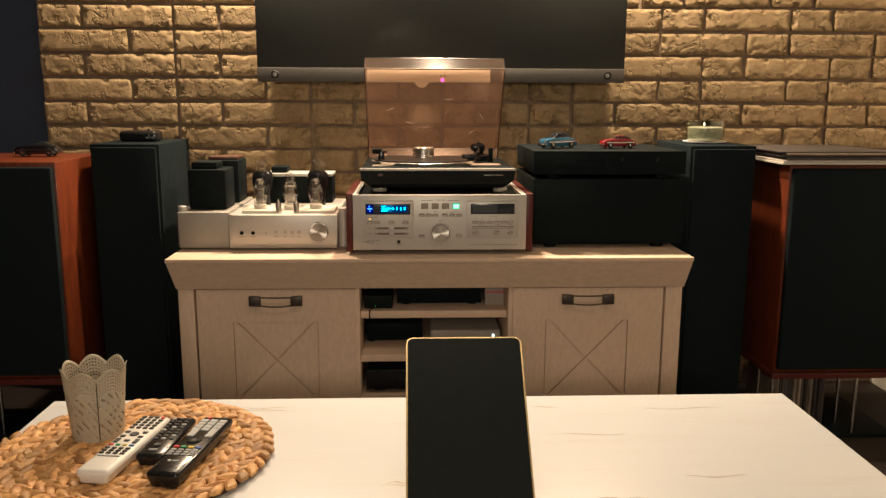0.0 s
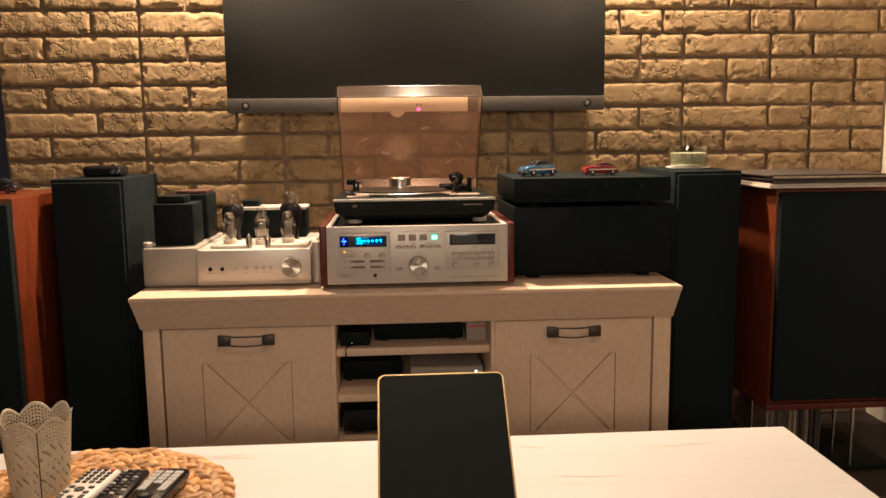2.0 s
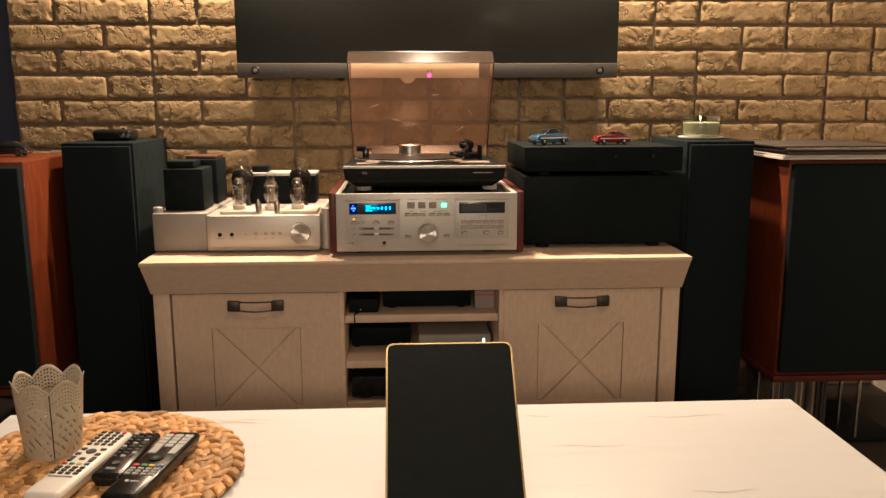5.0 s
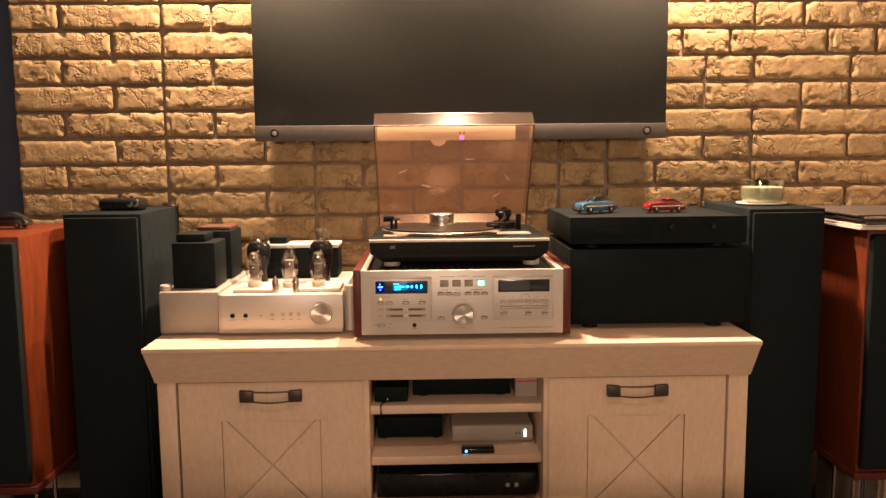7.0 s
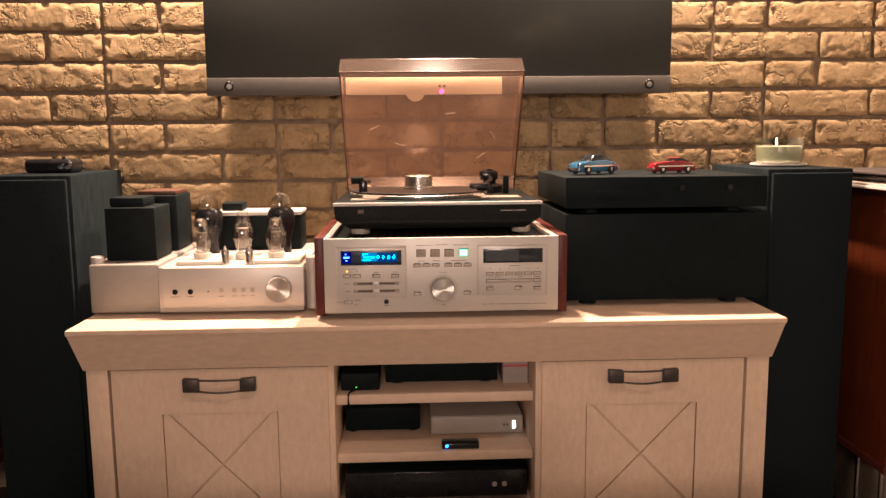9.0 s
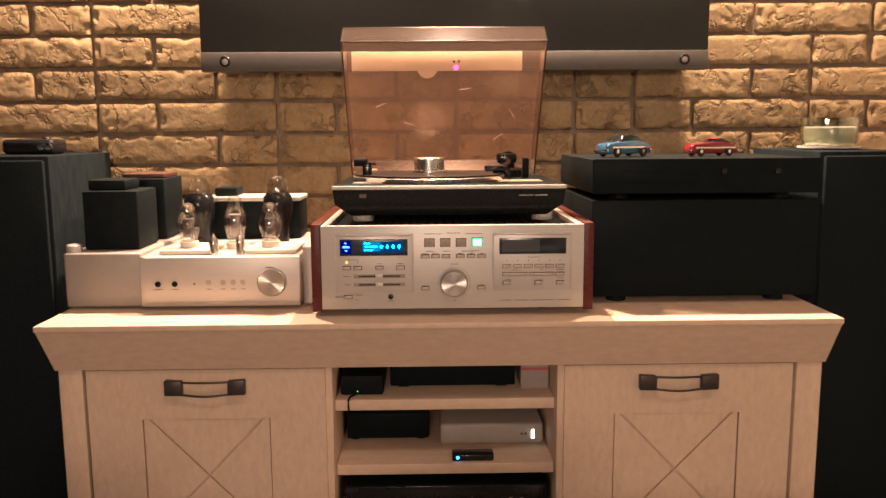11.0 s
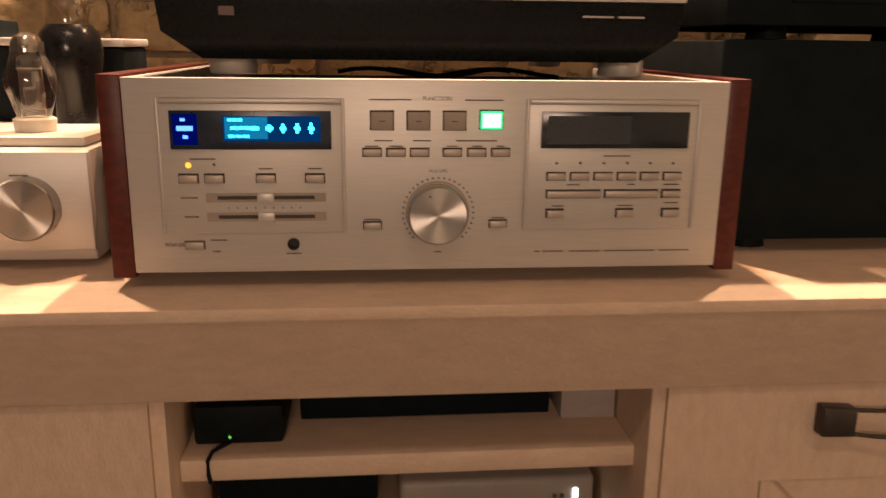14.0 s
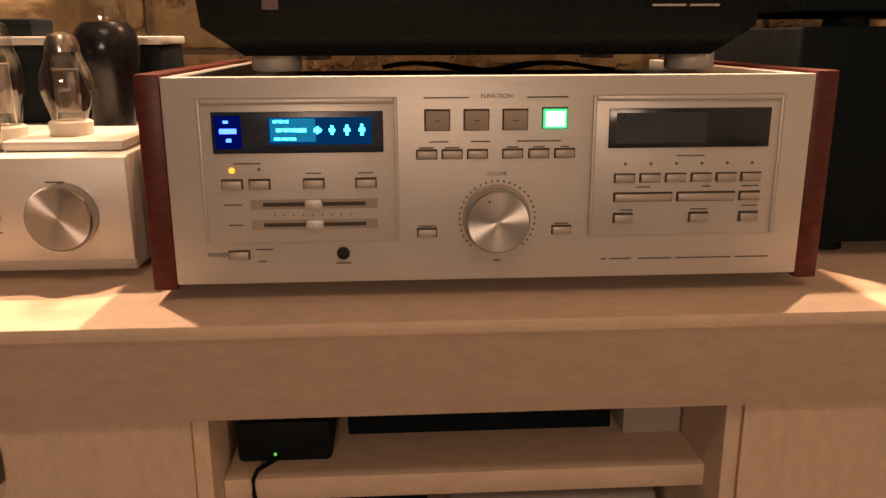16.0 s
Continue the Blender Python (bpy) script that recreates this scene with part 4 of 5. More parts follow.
def monitor(x0, x1, yf, z0, z1, side):
    m = thing("bookshelf_speaker", ((x0 + x1) / 2, yf + 0.16, z0), "orange cherry veneer loudspeaker with black grille on a metal stand", "loudspeaker", "orange speakers")
    part("cabinet", boxed(x0, x1, yf + 0.012, yf + 0.36, z0, z1, 0.003), CHERRY, m, "glossy orange-red cherry veneer")
    part("grille", boxed(x0 + 0.004, x1 - 0.004, yf - 0.010, yf + 0.0115, z0 + 0.012, z1 - 0.012, 0.006), CLOTH, m, "black cloth grille")
    s = thing("speaker_stand", ((x0 + x1) / 2, yf + 0.16, 0), "low metal speaker stand with chrome legs", "speaker stand", "speaker stands")
    part("top_plate", boxed(x0 - 0.005, x1 + 0.005, yf + 0.004, yf + 0.34, z0 - 0.018, z0 - 0.0004, 0.002), WOODRED, s)
    part("floor_plate", boxed(x0 + 0.004, x1 - 0.004, yf + 0.03, yf + 0.32, 0.0, 0.012, 0.003), BLACK, s)
    xa, xb = (x0 + 0.014, x0 + 0.256) if side > 0 else (x1 - 0.256, x1 - 0.014)
    for x in (xa, xb):
        for y in (yf + 0.040, yf + 0.130):
            part("leg", lathed([(0.0055, 0.0121), (0.0055, z0 - 0.0182)], (x, y, 0), n=20), CHROME, s)


monitor(0.930, 1.310, 2.150, 0.205, 0.784, 1)
monitor(-1.350, -0.970, 2.115, 0.222, 0.790, -1)

# records lying on the right-hand loudspeaker
z = 0.7843
for i, (dx, dy, h, mt) in enumerate(((0.0, 0.0, 0.006, SLEEVE), (0.004, 0.003, 0.005, SLEEVE), (0.012, -0.004, 0.007, SLEEVE_DARK), (0.002, 0.006, 0.005, SLEEVE_DARK), (0.010, 0.0, 0.005, SLEEVE_BROWN), (-0.006, 0.004, 0.004, SLEEVE_DARK))):
    ob = solid("record_sleeve", boxed(0.893 + dx, 1.208 + dx, 2.125 + dy, 2.440 + dy, z, z + h, 0.0008), mt, "record sleeve lying in a pile on the orange loudspeaker", "record sleeve")
    tagged(ob, group="records on the loudspeaker")
    z += h + 0.0004

# records standing under it
x = 0.975
random.seed(4)
for i in range(22):
    w = random.choice((0.004, 0.005, 0.007))
    ob = solid("standing_record", boxed(x, x + w, 2.215 + random.uniform(0, 0.02), 2.43, 0.0125, 0.175 + random.uniform(-0.01, 0.006), 0.0006), random.choice((SLEEVE_BROWN, SLEEVE_DARK, SLEEVE_DARK, SLEEVE_BROWN)), "worn record sleeve standing under the loudspeaker", "record sleeve")
    tagged(ob, group="records under the loudspeaker")
    x += w + random.choice((0.0006, 0.0006, 0.004))


# ---- small things on the towers ----
def candle():
    x, y, z = 0.782, 2.400, 0.8257
    c = thing("candle_holder", (x, y, z), "pale green glass tealight holder on a white saucer", "candle holder")
    part("saucer", lathed([(0.040, z), (0.060, z + 0.003), (0.061, z + 0.006), (0.045, z + 0.0055), (0, z + 0.005)], (x, y, 0), n=48), WHITE, c)
    part("glass", lathed([(0.050, z + 0.0064), (0.0545, z + 0.020), (0.0560, z + 0.064), (0.0525, z + 0.064), (0.0505, z + 0.022), (0.046, z + 0.010), (0, z + 0.010)], (x, y, 0), n=48), GREENGLASS, c)
    part("wax", lathed([(0.0455, z + 0.0105), (0.0485, z + 0.022), (0.0490, z + 0.044), (0.046, z + 0.046), (0, z + 0.045)], (x, y, 0), n=40), WAX, c)
    part("wick", lathed([(0.0012, z + 0.0452), (0.001, z + 0.056), (0, z + 0.0562)], (x, y, 0), n=8), INK, c)


candle()


def black_gadget():
    g = thing("camera_case", (-0.845, 2.43, 0.826), "rounded black gadget with chrome knobs on the black loudspeaker", "gadget")
    part("body", boxed(-0.905, -0.800, 2.40, 2.47, 0.8264, 0.857, 0.010, 3), GLOSS_BLACK, g)
    for x in (-0.822, -0.808):
        part("knob", lathed([(0.007, 0), (0.007, 0.006), (0, 0.007)], (x, 2.3998, 0.842), "Y", 18), CHROME, g)
    part("dial", lathed([(0.008, 0.8572), (0.008, 0.8610), (0, 0.8612)], (-0.825, 2.43, 0), n=20), CHROME, g)


black_gadget()


# ---- devices inside the sideboard ----
def devices():
    d = thing("streamer", (0.07, 2.25, 0.297), "flat silver media box with a white light on the shelf", "media box")
    part("housing", boxed(-0.024, 0.168, 2.178, 2.36, 0.2885, 0.329, 0.006, 3), PEARL, d)
    part("light", boxed(0.146, 0.151, 2.1765, 2.1779, 0.300, 0.317, 0.0006), L_WHITE, d, "white glowing indicator")
    for x in (0.128, 0.135):
        part("port", boxed(x - 0.002, x + 0.002, 2.1766, 2.1779, 0.307, 0.311), INK, d)
    k = thing("usb_adapter", (0.035, 2.11, 0.297), "small black adapter with a blue light on the shelf", "adapter")
    part("housing", boxed(-0.004, 0.070, 2.101, 2.131, 0.2885, 0.3005, 0.003), GLOSS_BLACK, k)
    part("light", lathed([(0.0030, 0), (0.0025, 0.0015), (0, 0.002)], (0.006, 2.1009, 0.2955), "Y", 12), L_BLUEDOT, k, "glowing blue indicator")
    r = thing("router", (-0.15, 2.24, 0.4065), "black router with a trailing cable on the upper shelf", "router")
    part("housing", boxed(-0.200, -0.125, 2.118, 2.25, 0.4065, 0.442, 0.004), BLACK, r)
    part("cable", tube_along(bmesh.new(), [(-0.165, 2.119, 0.412), (-0.182, 2.102, 0.4095), (-0.184, 2.0925, 0.407), (-0.184, 2.0918, 0.395), (-0.183, 2.093, 0.386)], 0.0018, 8), BLACK, r)
    part("light", lathed([(0.0014, 0), (0.001, 0.001), (0, 0.0012)], (-0.17, 2.1179, 0.414), "Y", 8), L_DIMGREEN, r)
    b = thing("decoder_box", (0, 2.25, 0.4155), "flat black decoder box on the upper shelf", "decoder box")
    part("housing", boxed(-0.114, 0.112, 2.1525, 2.40, 0.4125, 0.462, 0.003), BLACK, b)
    part("front_panel", boxed(-0.113, 0.111, 2.148, 2.1520, 0.4130, 0.4615, 0.0015), SATIN_BLACK, b)
    for fx in (-0.09, 0.088):
        part("foot", boxed(fx - 0.01, fx + 0.01, 2.165, 2.185, 0.4063, 0.4123), BLACK, b)
    p = thing("white_carton", (0.15, 2.15, 0.415), "small white carton with a pink stripe on the upper shelf", "carton")
    part("carton", boxed(0.122, 0.172, 2.148, 2.21, 0.4065, 0.458, 0.001), material("greyed_card", (0.34, 0.30, 0.27), 0.75, 0, 0.1, 30), p)
    part("stripe", boxed(0.1218, 0.1722, 2.1472, 2.1479, 0.4400, 0.4450), material("pink_stripe", (0.45, 0.10, 0.10), 0.6), p)
    v = thing("video_player", (-0.015, 2.26, 0.187), "dark grey video player on the lowest shelf", "video player")
    part("housing", boxed(-0.195, 0.165, 2.11, 2.40, 0.188, 0.242, 0.003), BLACK, v)
    part("fascia", boxed(-0.196, 0.166, 2.104, 2.1095, 0.1885, 0.2415, 0.002), GLOSS_BLACK, v)
    for x in (-0.16, 0.13):
        part("foot", boxed(x - 0.015, x + 0.015, 2.13, 2.16, 0.1773, 0.1879), BLACK, v)
    for x in (0.10, 0.12):
        part("button", lathed([(0.005, 0), (0.005, 0.002), (0, 0.0025)], (x, 2.1038, 0.214), "Y", 16), SILVER_DIM, v)
    q = thing("set_top_box", (-0.12, 2.30, 0.288), "dark set-top box on the middle shelf", "set-top box")
    part("housing", boxed(-0.200, -0.045, 2.205, 2.40, 0.2935, 0.343, 0.004), BLACK, q)
    part("front_panel", boxed(-0.199, -0.046, 2.200, 2.2047, 0.2945, 0.342, 0.002), SATIN_BLACK, q)
    for x in (-0.185, -0.060):
        for y in (2.22, 2.38):
            part("foot", lathed([(0.008, 0.2882), (0.007, 0.2933)], (x, y, 0), n=16), BLACK, q)


devices()


# ---- coffee table ----
TOP = 0.465


def coffee_table():
    t = thing("coffee_table", (-0.053, 0.99, 0), "pale oak laminate coffee table", "coffee table")
    x0, x1, y0, y1 = -0.656, 0.550, 0.65, 1.327
    part("tabletop", boxed(x0, x1, y0, y1, TOP - 0.035, TOP, 0.0018), TABLE, t)
    for x in (x0 + 0.05, x1 - 0.05):
        for y in (y0 + 0.05, y1 - 0.05):
            part("leg", boxed(x - 0.032, x + 0.032, y - 0.032, y + 0.032, 0, TOP - 0.0352, 0.003), TABLE, t)
    for y in (y0 + 0.05, y1 - 0.05):
        part("apron", boxed(x0 + 0.083, x1 - 0.083, y - 0.011, y + 0.011, TOP - 0.10, TOP - 0.0355, 0.002), TABLE, t)
    random.seed(9)
    for i in range(26):
        x, y, ln = random.uniform(x0 + 0.1, x1 - 0.16), random.uniform(y0 + 0.05, y1 - 0.02), random.uniform(0.03, 0.14)
        bm = bmesh.new()
        n = 8
        pts = [(x + ln * k / n, y + 0.003 * math.sin(k * 0.9 + i)) for k in range(n + 1)]
        w = [random.uniform(0.0003, 0.0013) * math.sin(math.pi * (k + 0.3) / (n + 0.6)) for k in range(n + 1)]
        a = [bm.verts.new((px, py + ww, TOP + 0.00025)) for (px, py), ww in zip(pts, w)]
        b = [bm.verts.new((px, py - ww, TOP + 0.00025)) for (px, py), ww in zip(pts, w)]
        for k in range(n):
            bm.faces.new((b[k], b[k + 1], a[k + 1], a[k]))
        part("grain_streak", bm, STREAK, t)


coffee_table()


def tablet():
    """Leans back on its folding stand."""
    t = thing("tablet", (-0.008, 0.96, TOP), "black tablet with a thin gold rim leaning on its stand", "tablet")
    m = Matrix.Translation((-0.0075, 0.868, TOP + 0.004)) @ pose(0, 0, 0, -45, 0, 0)
    w, h = 0.0735, 0.258

    def put(bm):
        bmesh.ops.transform(bm, matrix=m, verts=bm.verts)
        return bm

    def rounded(hw, h0, h1, y0, y1, r):
        bm = bmesh.new()
        pts = []
        for cx, cz, a0 in ((hw - r, h1 - r, 0), (-hw + r, h1 - r, 90), (-hw + r, h0 + r, 180), (hw - r, h0 + r, 270)):
            pts += [(cx + r * math.cos(radians(a0 + 15 * k)), cz + r * math.sin(radians(a0 + 15 * k))) for k in range(7)]
        return slab(bm, pts, y0, y1)

    part("shell", put(rounded(w, 0, h, 0.0, 0.008, 0.009)), GOLD, t, "thin gold rim")
    part("screen", put(rounded(w - 0.0022, 0.0022, h - 0.0022, -0.0012, -0.0002, 0.007)), material("switched_off_screen", (0.014, 0.0165, 0.0165), 0.35, 0, 0.1, 60, spec=0.06), t, "switched-off black screen")
    part("stand_strut", tube_along(bmesh.new(), [(-0.0075, 1.005, TOP + 0.125), (-0.0075, 1.06, TOP + 0.004)], 0.004, 8), BLACK, t)
    part("stand_foot", boxed(-0.05, 0.035, 0.862, 0.872, TOP + 0.0002, TOP + 0.0105, 0.002), BLACK, t)


tablet()


# ---- woven placemat ----
MX, MY, MR = -0.462, 1.110, 0.193


def placemat():
    p = thing("placemat", (MX, MY, TOP), "round braided water hyacinth placemat in golden brown straw", "placemat")
    # Disc added below the strands; its dark colour paints the shaded gaps.
    part("gap_shade_disc", lathed([(MR - 0.006, TOP + 0.0003), (MR - 0.003, TOP + 0.004), (MR - 0.008, TOP + 0.0062), (0, TOP + 0.0062)], (MX, MY, 0), n=64), STRAW_GAP, p)
    random.seed(21)
    lobes = []
    for k in range(6):
        bm = bmesh.new()
        bmesh.ops.create_icosphere(bm, subdivisions=2, radius=1.0)
        for v in bm.verts:
            q = v.co.copy()
            v.co.x = q.x * 0.0200
            v.co.y = q.y * (0.0078 + 0.0012 * math.sin(3 * q.x + k)) * (1 - 0.5 * q.x * q.x) + 0.0022 * q.x * q.x
            v.co.z = q.z * (0.0054 + 0.001 * noise.noise(q * 3 + Vector((k, 0, 0)))) + 0.0006 * math.sin(q.y * 9)
        lobes.append(mesh_of("straw_lobe", bm, STRAW))
    ring = MR - 0.0135
    n = 0
    while ring > 0.012:
        count = max(6, int(2 * math.pi * ring / 0.0215))
        for i in range(count):
            for s in (0, 1):
                a = 2 * math.pi * (i + 0.5 * s) / count + ring * 31
                rr = ring + (0.0062 if s else -0.0062)
                tilt = 90 + math.degrees(a) + (33 if s else -33)
                m = pose(MX + rr * math.cos(a), MY + rr * math.sin(a), TOP + 0.0072 + random.uniform(-0.0010, 0.0014), random.uniform(-9, 9), random.uniform(-9, 9), tilt + random.uniform(-7, 7))
                ob = shared("straw_strand", random.choice(lobes), p, m)
        ring -= 0.0245


placemat()
MAT = TOP + 0.0118


def pot():
    px, py = -0.524, 1.168
    z0 = MAT - 0.001
    p = thing("tin_planter", (px, py, z0), "ivory lacquered tin pot with a pierced lace rim", "pot")
    bm = bmesh.new()
    n, rows = 132, 44
    random.seed(2)
    grid = []
    for j in range(rows + 1):
        ring = []
        for i in range(n):
            a = 2 * math.pi * i / n
            scal = abs(math.sin(a * 3.5 + 0.9))
            top = 0.0930 + 0.013 * scal
            h = top * j / rows
            r = 0.0345 + 0.0090 * h / 0.11 + 0.0012 * (j == rows)
            ring.append(bm.verts.new((px + r * math.cos(a), py + r * math.sin(a), z0 + h)))
        grid.append(ring)
    for j in range(rows):
        for i in range(n):
            lace = j > rows * 0.70
            hole = (lace and (i % 2 == 1) and (j % 2 == 1) and j < rows - 1)
            motif = 0.06 < j / rows < 0.66 and (i + j) % 3 == 0 and (i - j) % 2 == 0 and random.random() < 0.55
            if not hole and not motif:
                bm.faces.new((grid[j][i], grid[j][(i + 1) % n], grid[j + 1][(i + 1) % n], grid[j + 1][i]))
    bm.faces.new(list(reversed(grid[0])))
    wall = part("pierced_wall", bm, IVORY, p, smooth=60)
    sol = wall.modifiers.new("thickness", "SOLIDIFY")
    sol.thickness, sol.offset = 0.0008, -1
    part("seam", tube_along(bmesh.new(), [(px + 0.0352 * math.cos(-1.15), py + 0.0352 * math.sin(-1.15), z0 + 0.003), (px + 0.0424 * math.cos(-1.15), py + 0.0424 * math.sin(-1.15), z0 + 0.090)], 0.0007, 6), RECESS, p)


pot()


# ---- remote controls ----
def remote(near, far, width, height, body, keys, label, lift=0.0):
    """near and far: the middle of its two ends on the mat."""
    n, f = Vector((*near, 0)), Vector((*far, 0))
    d = f - n
    ln = d.length
    yaw = math.degrees(math.atan2(d.y, d.x)) - 90
    z0 = MAT + lift
    r = thing("remote_control", (n.x, n.y, z0), label, "remote control", "remote controls")
    bm = boxed(-width / 2, width / 2, 0, ln, 0, height, min(0.006, height * 0.3), 3)
    for v in bm.verts:
        if v.co.z < height * 0.5:
            v.co.x *= 0.86
            v.co.y = ln / 2 + (v.co.y - ln / 2) * 0.975
    bmesh.ops.translate(bm, verts=bm.verts, vec=ORIGIN[r.name])
    part("body", bm, body, r)
    for kx, ky, kw, kh, mt, shape in keys:
        x, y = (kx - 0.5) * width, ky * ln
        if shape == "o":
            b2 = lathed([(kw / 2, height - 0.0005), (kw / 2, height + 0.0012), (kw / 2 - 0.0006, height + 0.0016), (0, height + 0.0014)], (x, y, 0), n=20)
        else:
            b2 = boxed(x - kw / 2, x + kw / 2, y - kh / 2, y + kh / 2, height - 0.0004, height + 0.0015, 0.0005, 1)
        bmesh.ops.translate(b2, verts=b2.verts, vec=ORIGIN[r.name])
        part("key" if shape != "p" else "key_field", b2, mt, r)
    r.matrix_basis = pose(n.x, n.y, z0, 0, 0, yaw)


white_keys = [(0.80, 0.955, 0.006, 0.006, RED, "o")]
for j in range(5):
    for i in range(4):
        if not (j == 0 and i == 3):
            white_keys.append((0.18 + 0.21 * i, 0.955 - 0.052 * j, 0.0062, 0.0052, KEY, "r"))
white_keys += [(0.5, 0.625, 0.0125, 0.0125, KEY, "o"), (0.22, 0.66, 0.007, 0.005, KEY, "r"), (0.78, 0.66, 0.007, 0.005, KEY, "r"), (0.22, 0.58, 0.007, 0.005, KEY, "r"), (0.78, 0.58, 0.007, 0.005, KEY, "r"), (0.2, 0.50, 0.006, 0.013, KEY, "r"), (0.8, 0.50, 0.006, 0.013, KEY, "r"), (0.5, 0.505, 0.007, 0.005, KEY, "r")]
for i, mt in enumerate((RED, GREEN, YELLOW, BLUEKEY)):
    white_keys.append((0.18 + 0.21 * i, 0.425, 0.0064, 0.0042, mt, "r"))
for j in range(3):
    for i in range(4):
        white_keys.append((0.18 + 0.21 * i, 0.37 - 0.042 * j, 0.0062, 0.0044, KEY, "r"))
white_keys.append((0.5, 0.235, 0.030, 0.0010, KEY_GREY, "r"))
remote((-0.471, 1.005), (-0.444, 1.180), 0.045, 0.0205, WHITE, white_keys, "white plastic remote control with black keys on the placemat")

small_keys = []
for j in range(8):
    for i in range(3):
        small_keys.append((0.22 + 0.28 * i, 0.92 - 0.075 * j, 0.0058, 0.0046, KEY_GREY if (i + j) % 4 == 0 else KEY, "r"))
small_keys += [(0.5, 0.24, 0.010, 0.010, KEY, "o"), (0.5, 0.12, 0.012, 0.003, KEY_GREY, "r")]
remote((-0.4165, 1.054), (-0.405, 1.181), 0.038, 0.0180, GLOSS_BLACK, small_keys, "slim black remote control beside the white one")

big_keys = [(0.26, 0.955, 0.006, 0.005, RED, "r"), (0.75, 0.955, 0.006, 0.005, KEY, "r")]
for j in range(4):
    for i in range(3):
        big_keys.append((0.20 + 0.30 * i, 0.895 - 0.055 * j, 0.0110, 0.0086, KEY_GREY, "r"))
big_keys += [(0.22, 0.655, 0.010, 0.020, KEY_GREY, "r"), (0.80, 0.655, 0.010, 0.020, KEY_GREY, "r"), (0.5, 0.53, 0.018, 0.018, BLACK, "o"), (0.5, 0.53, 0.009, 0.009, KEY, "o")]
for i, mt in enumerate((RED, GREEN, YELLOW, BLUEKEY)):
    big_keys.append((0.16 + 0.225 * i, 0.415, 0.0080, 0.0048, mt, "r"))
for j in range(3):
    for i in range(4):
        big_keys.append((0.16 + 0.225 * i, 0.365 - 0.038 * j, 0.0074, 0.0036, KEY_GREY, "r"))
big_keys += [(0.38, 0.185, 0.005, 0.005, KEY_GREY, "o"), (0.58, 0.185, 0.010, 0.0030, KEY_GREY, "r")]
remote((-0.381, 0.992), (-0.352, 1.170), 0.044, 0.0225, GLOSS_BLACK, big_keys, "wide black television remote with grey keys on the placemat")


# ---- the bricks of the cladding ----
UNIT, COURSE, JOINT = 0.1367, 0.0728, 0.0095


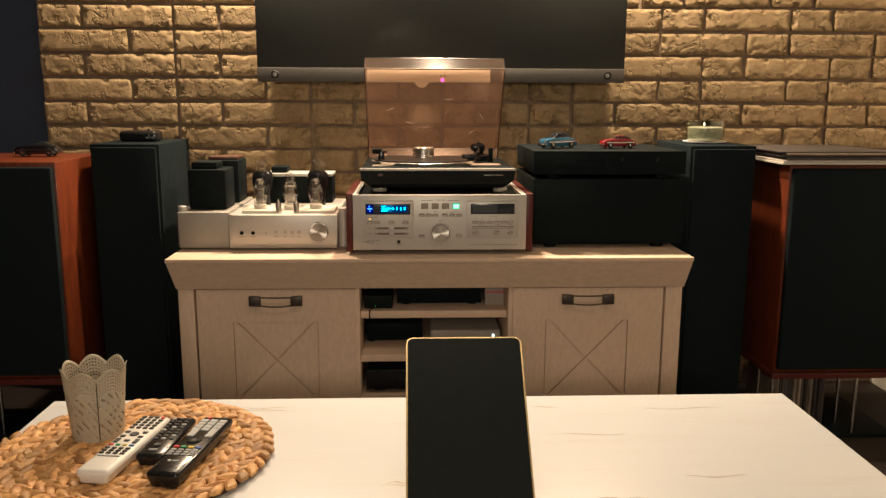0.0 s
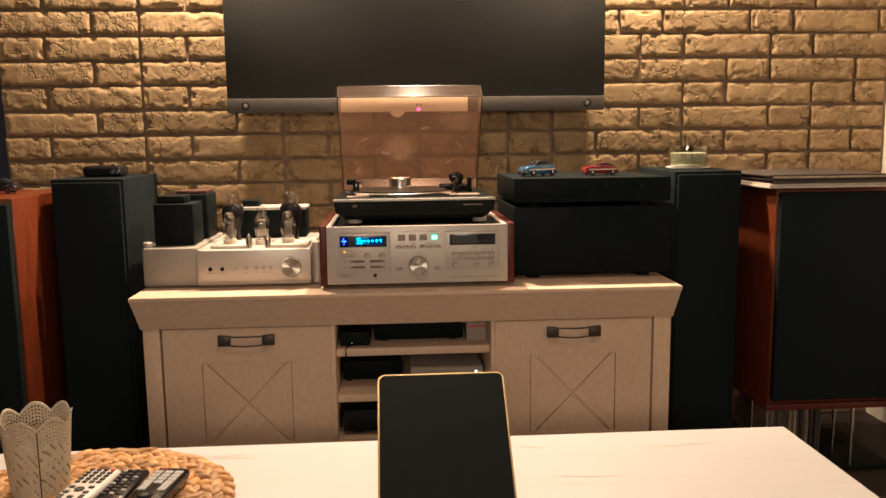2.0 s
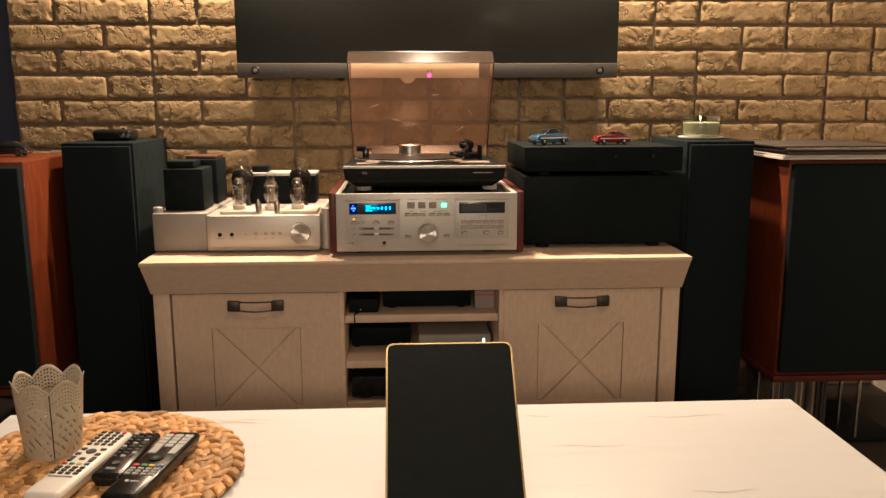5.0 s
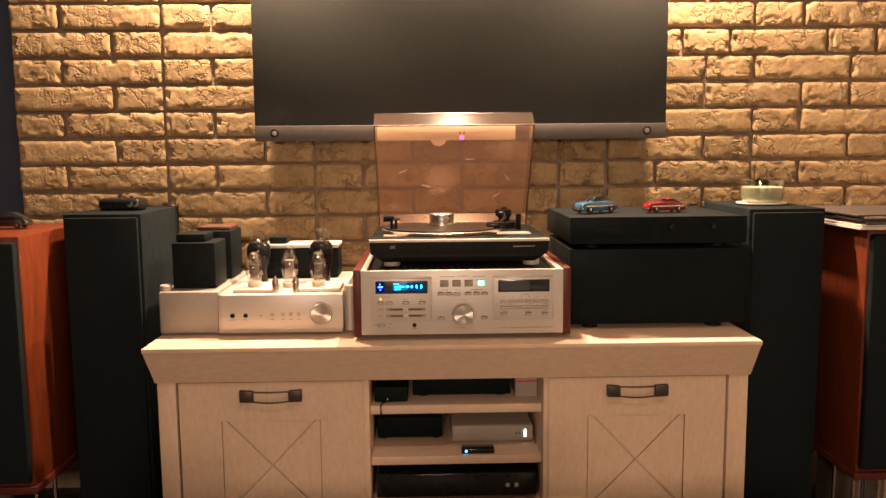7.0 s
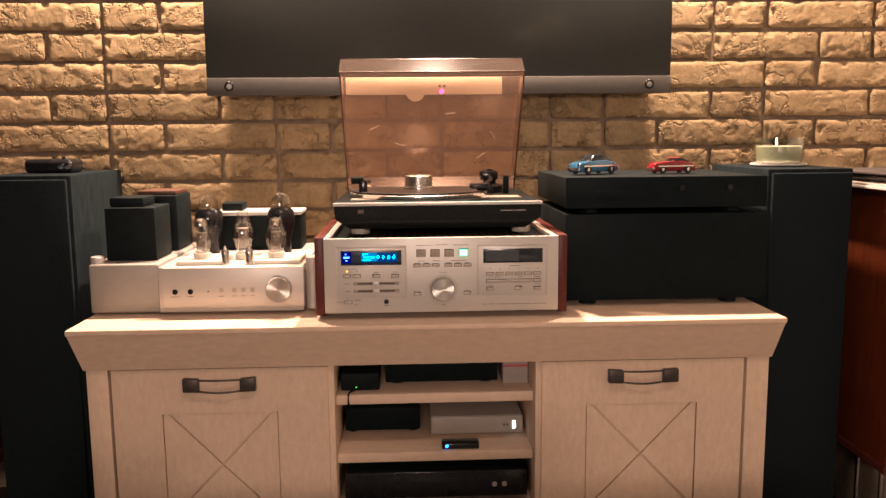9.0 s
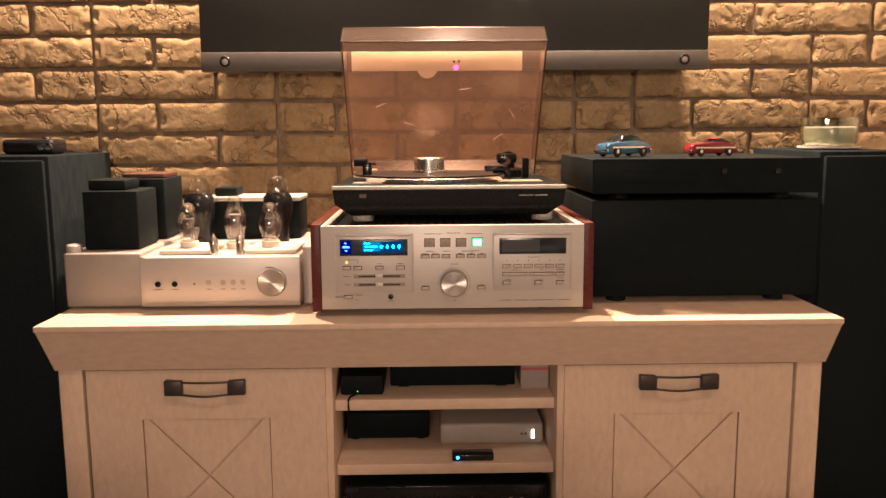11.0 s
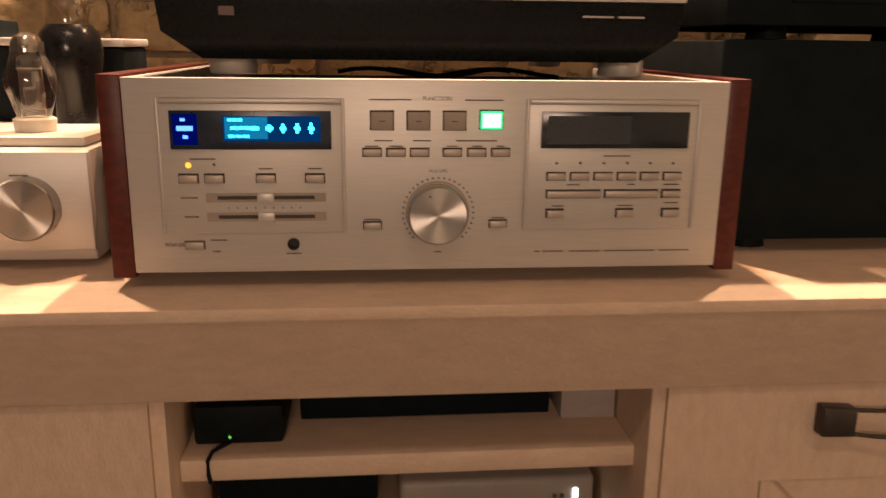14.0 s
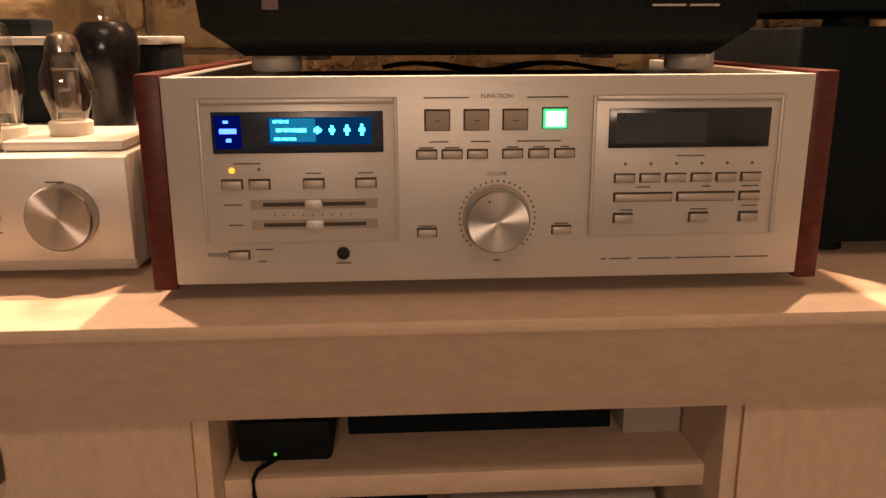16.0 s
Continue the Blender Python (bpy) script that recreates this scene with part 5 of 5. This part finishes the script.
def brick_mesh(length, seed, h=COURSE - JOINT):
    """A split-faced brick slip: uneven face, chipped and rounded edges. Origin at its lower left corner, face towards the viewer."""
    bm = bmesh.new()
    nx, nz = max(8, int(length / 0.0048)), 13
    off = Vector((seed * 7.3, seed * 3.1, 0))
    wear = 0.4 + 0.6 * ((seed * 0.618) % 1.0)
    grid = []
    for j in range(nz + 1):
        row = []
        for i in range(nx + 1):
            u, w = i / nx, j / nz
            x, z = u * length, w * h
            ex, ez = min(x, length - x), min(z, h - z)
            edge = min(ex, ez)
            p = Vector((x * 24, z * 24, 0)) + off
            patch = noise.noise(p * 0.8 + Vector((3, 8, 1)))
            rough = noise.noise(p) * 0.0016 + noise.noise(p * 3.1) * 0.0005
            crack = max(0.0, 0.13 - abs(noise.noise(p * 1.5 + Vector((5, 1, 0))))) * 0.060 * wear * max(0.0, patch + 0.16)
            pit = max(0.0, noise.noise(p * 3.3 + Vector((9, 0, 2))) - 0.20) * 0.009 * wear * max(0.0, 0.3 - patch)
            chip = max(0.0, noise.noise(p * 1.4 + Vector((9, 0, 0))) - 0.05) * (0.015 if edge < 0.010 else 0.0)
            depth = rough - crack - pit - chip - (0.0042 if edge < 1e-6 else (0.0008 if edge < 0.0060 else 0))
            wob = 0.0020 * noise.noise(Vector((x * 30, z * 30, 5)) + off)
            if ex < 1e-6:
                x += wob + (0.003 if u == 0 else -0.003) * (1 if ez < 1e-6 else 0)
            if ez < 1e-6:
                z += wob * 0.8
            row.append(bm.verts.new((x, -0.0190 - depth, z)))
        grid.append(row)
    for j in range(nz):
        for i in range(nx):
            bm.faces.new((grid[j][i], grid[j][i + 1], grid[j + 1][i + 1], grid[j + 1][i]))
    rim = [grid[0][i] for i in range(nx)] + [grid[j][nx] for j in range(nz)] + [grid[nz][nx - i] for i in range(nx)] + [grid[nz - j][0] for j in range(nz)]
    back = [bm.verts.new((v.co.x, 0.0, v.co.z)) for v in rim]
    for i in range(len(rim)):
        k = (i + 1) % len(rim)
        bm.faces.new((rim[k], rim[i], back[i], back[k]))
    bmesh.ops.recalc_face_normals(bm, faces=bm.faces)
    return bm


# lengths in half units, from the left end; the course below z = 1.303 is number 0
NAMED = {-1: "2424242424244", 0: "42424242324241", 1: "24242424222424", 2: "4242424244242", 3: "24242424242422", 4: "42424242424242", 5: "24242442242422", 6: "4242424242424", 7: "2424242424242", 8: "4242424242424"}
meshes = {}
far = bmesh.new()
random.seed(12)
for course in range(-16, 18):
    z = 1.303 - COURSE * (course + 1) + JOINT / 2
    if z < 0.004 or z + COURSE > 2.5:
        continue
    plan = NAMED.get(course) or ("4242424242424" if course % 2 == 0 else "2424242424242")
    x = -1.207
    for k, ch in enumerate(plan + "4"):
        step = int(ch) * UNIT / 2
        end = min(x + step, 1.497)
        if end - x > 0.02:
            ln = round(end - x - JOINT, 3)
            key = (ln, random.randrange(7))
            xo, zo = x + JOINT / 2 + random.uniform(-0.0015, 0.0015), z + random.uniform(-0.0015, 0.0015)
            m = Matrix.Translation((xo, 2.640 + random.uniform(-0.0005, 0.0025), zo)) @ Matrix.Rotation(random.uniform(-0.006, 0.006), 4, "Y")
            if -4 <= course <= 14:
                if key not in meshes:
                    meshes[key] = mesh_of("brick", brick_mesh(ln, len(meshes) + key[1] * 13), BRICK, smooth=50)
                shared("brick", meshes[key], cladding, m)
            else:
                before = len(far.verts)
                box(far, xo, xo + ln, 2.621, 2.640, zo, zo + COURSE - JOINT)
        x = end
rest = part("far_bricks", far, BRICK, cladding)
tagged(rest, kind="stuff")
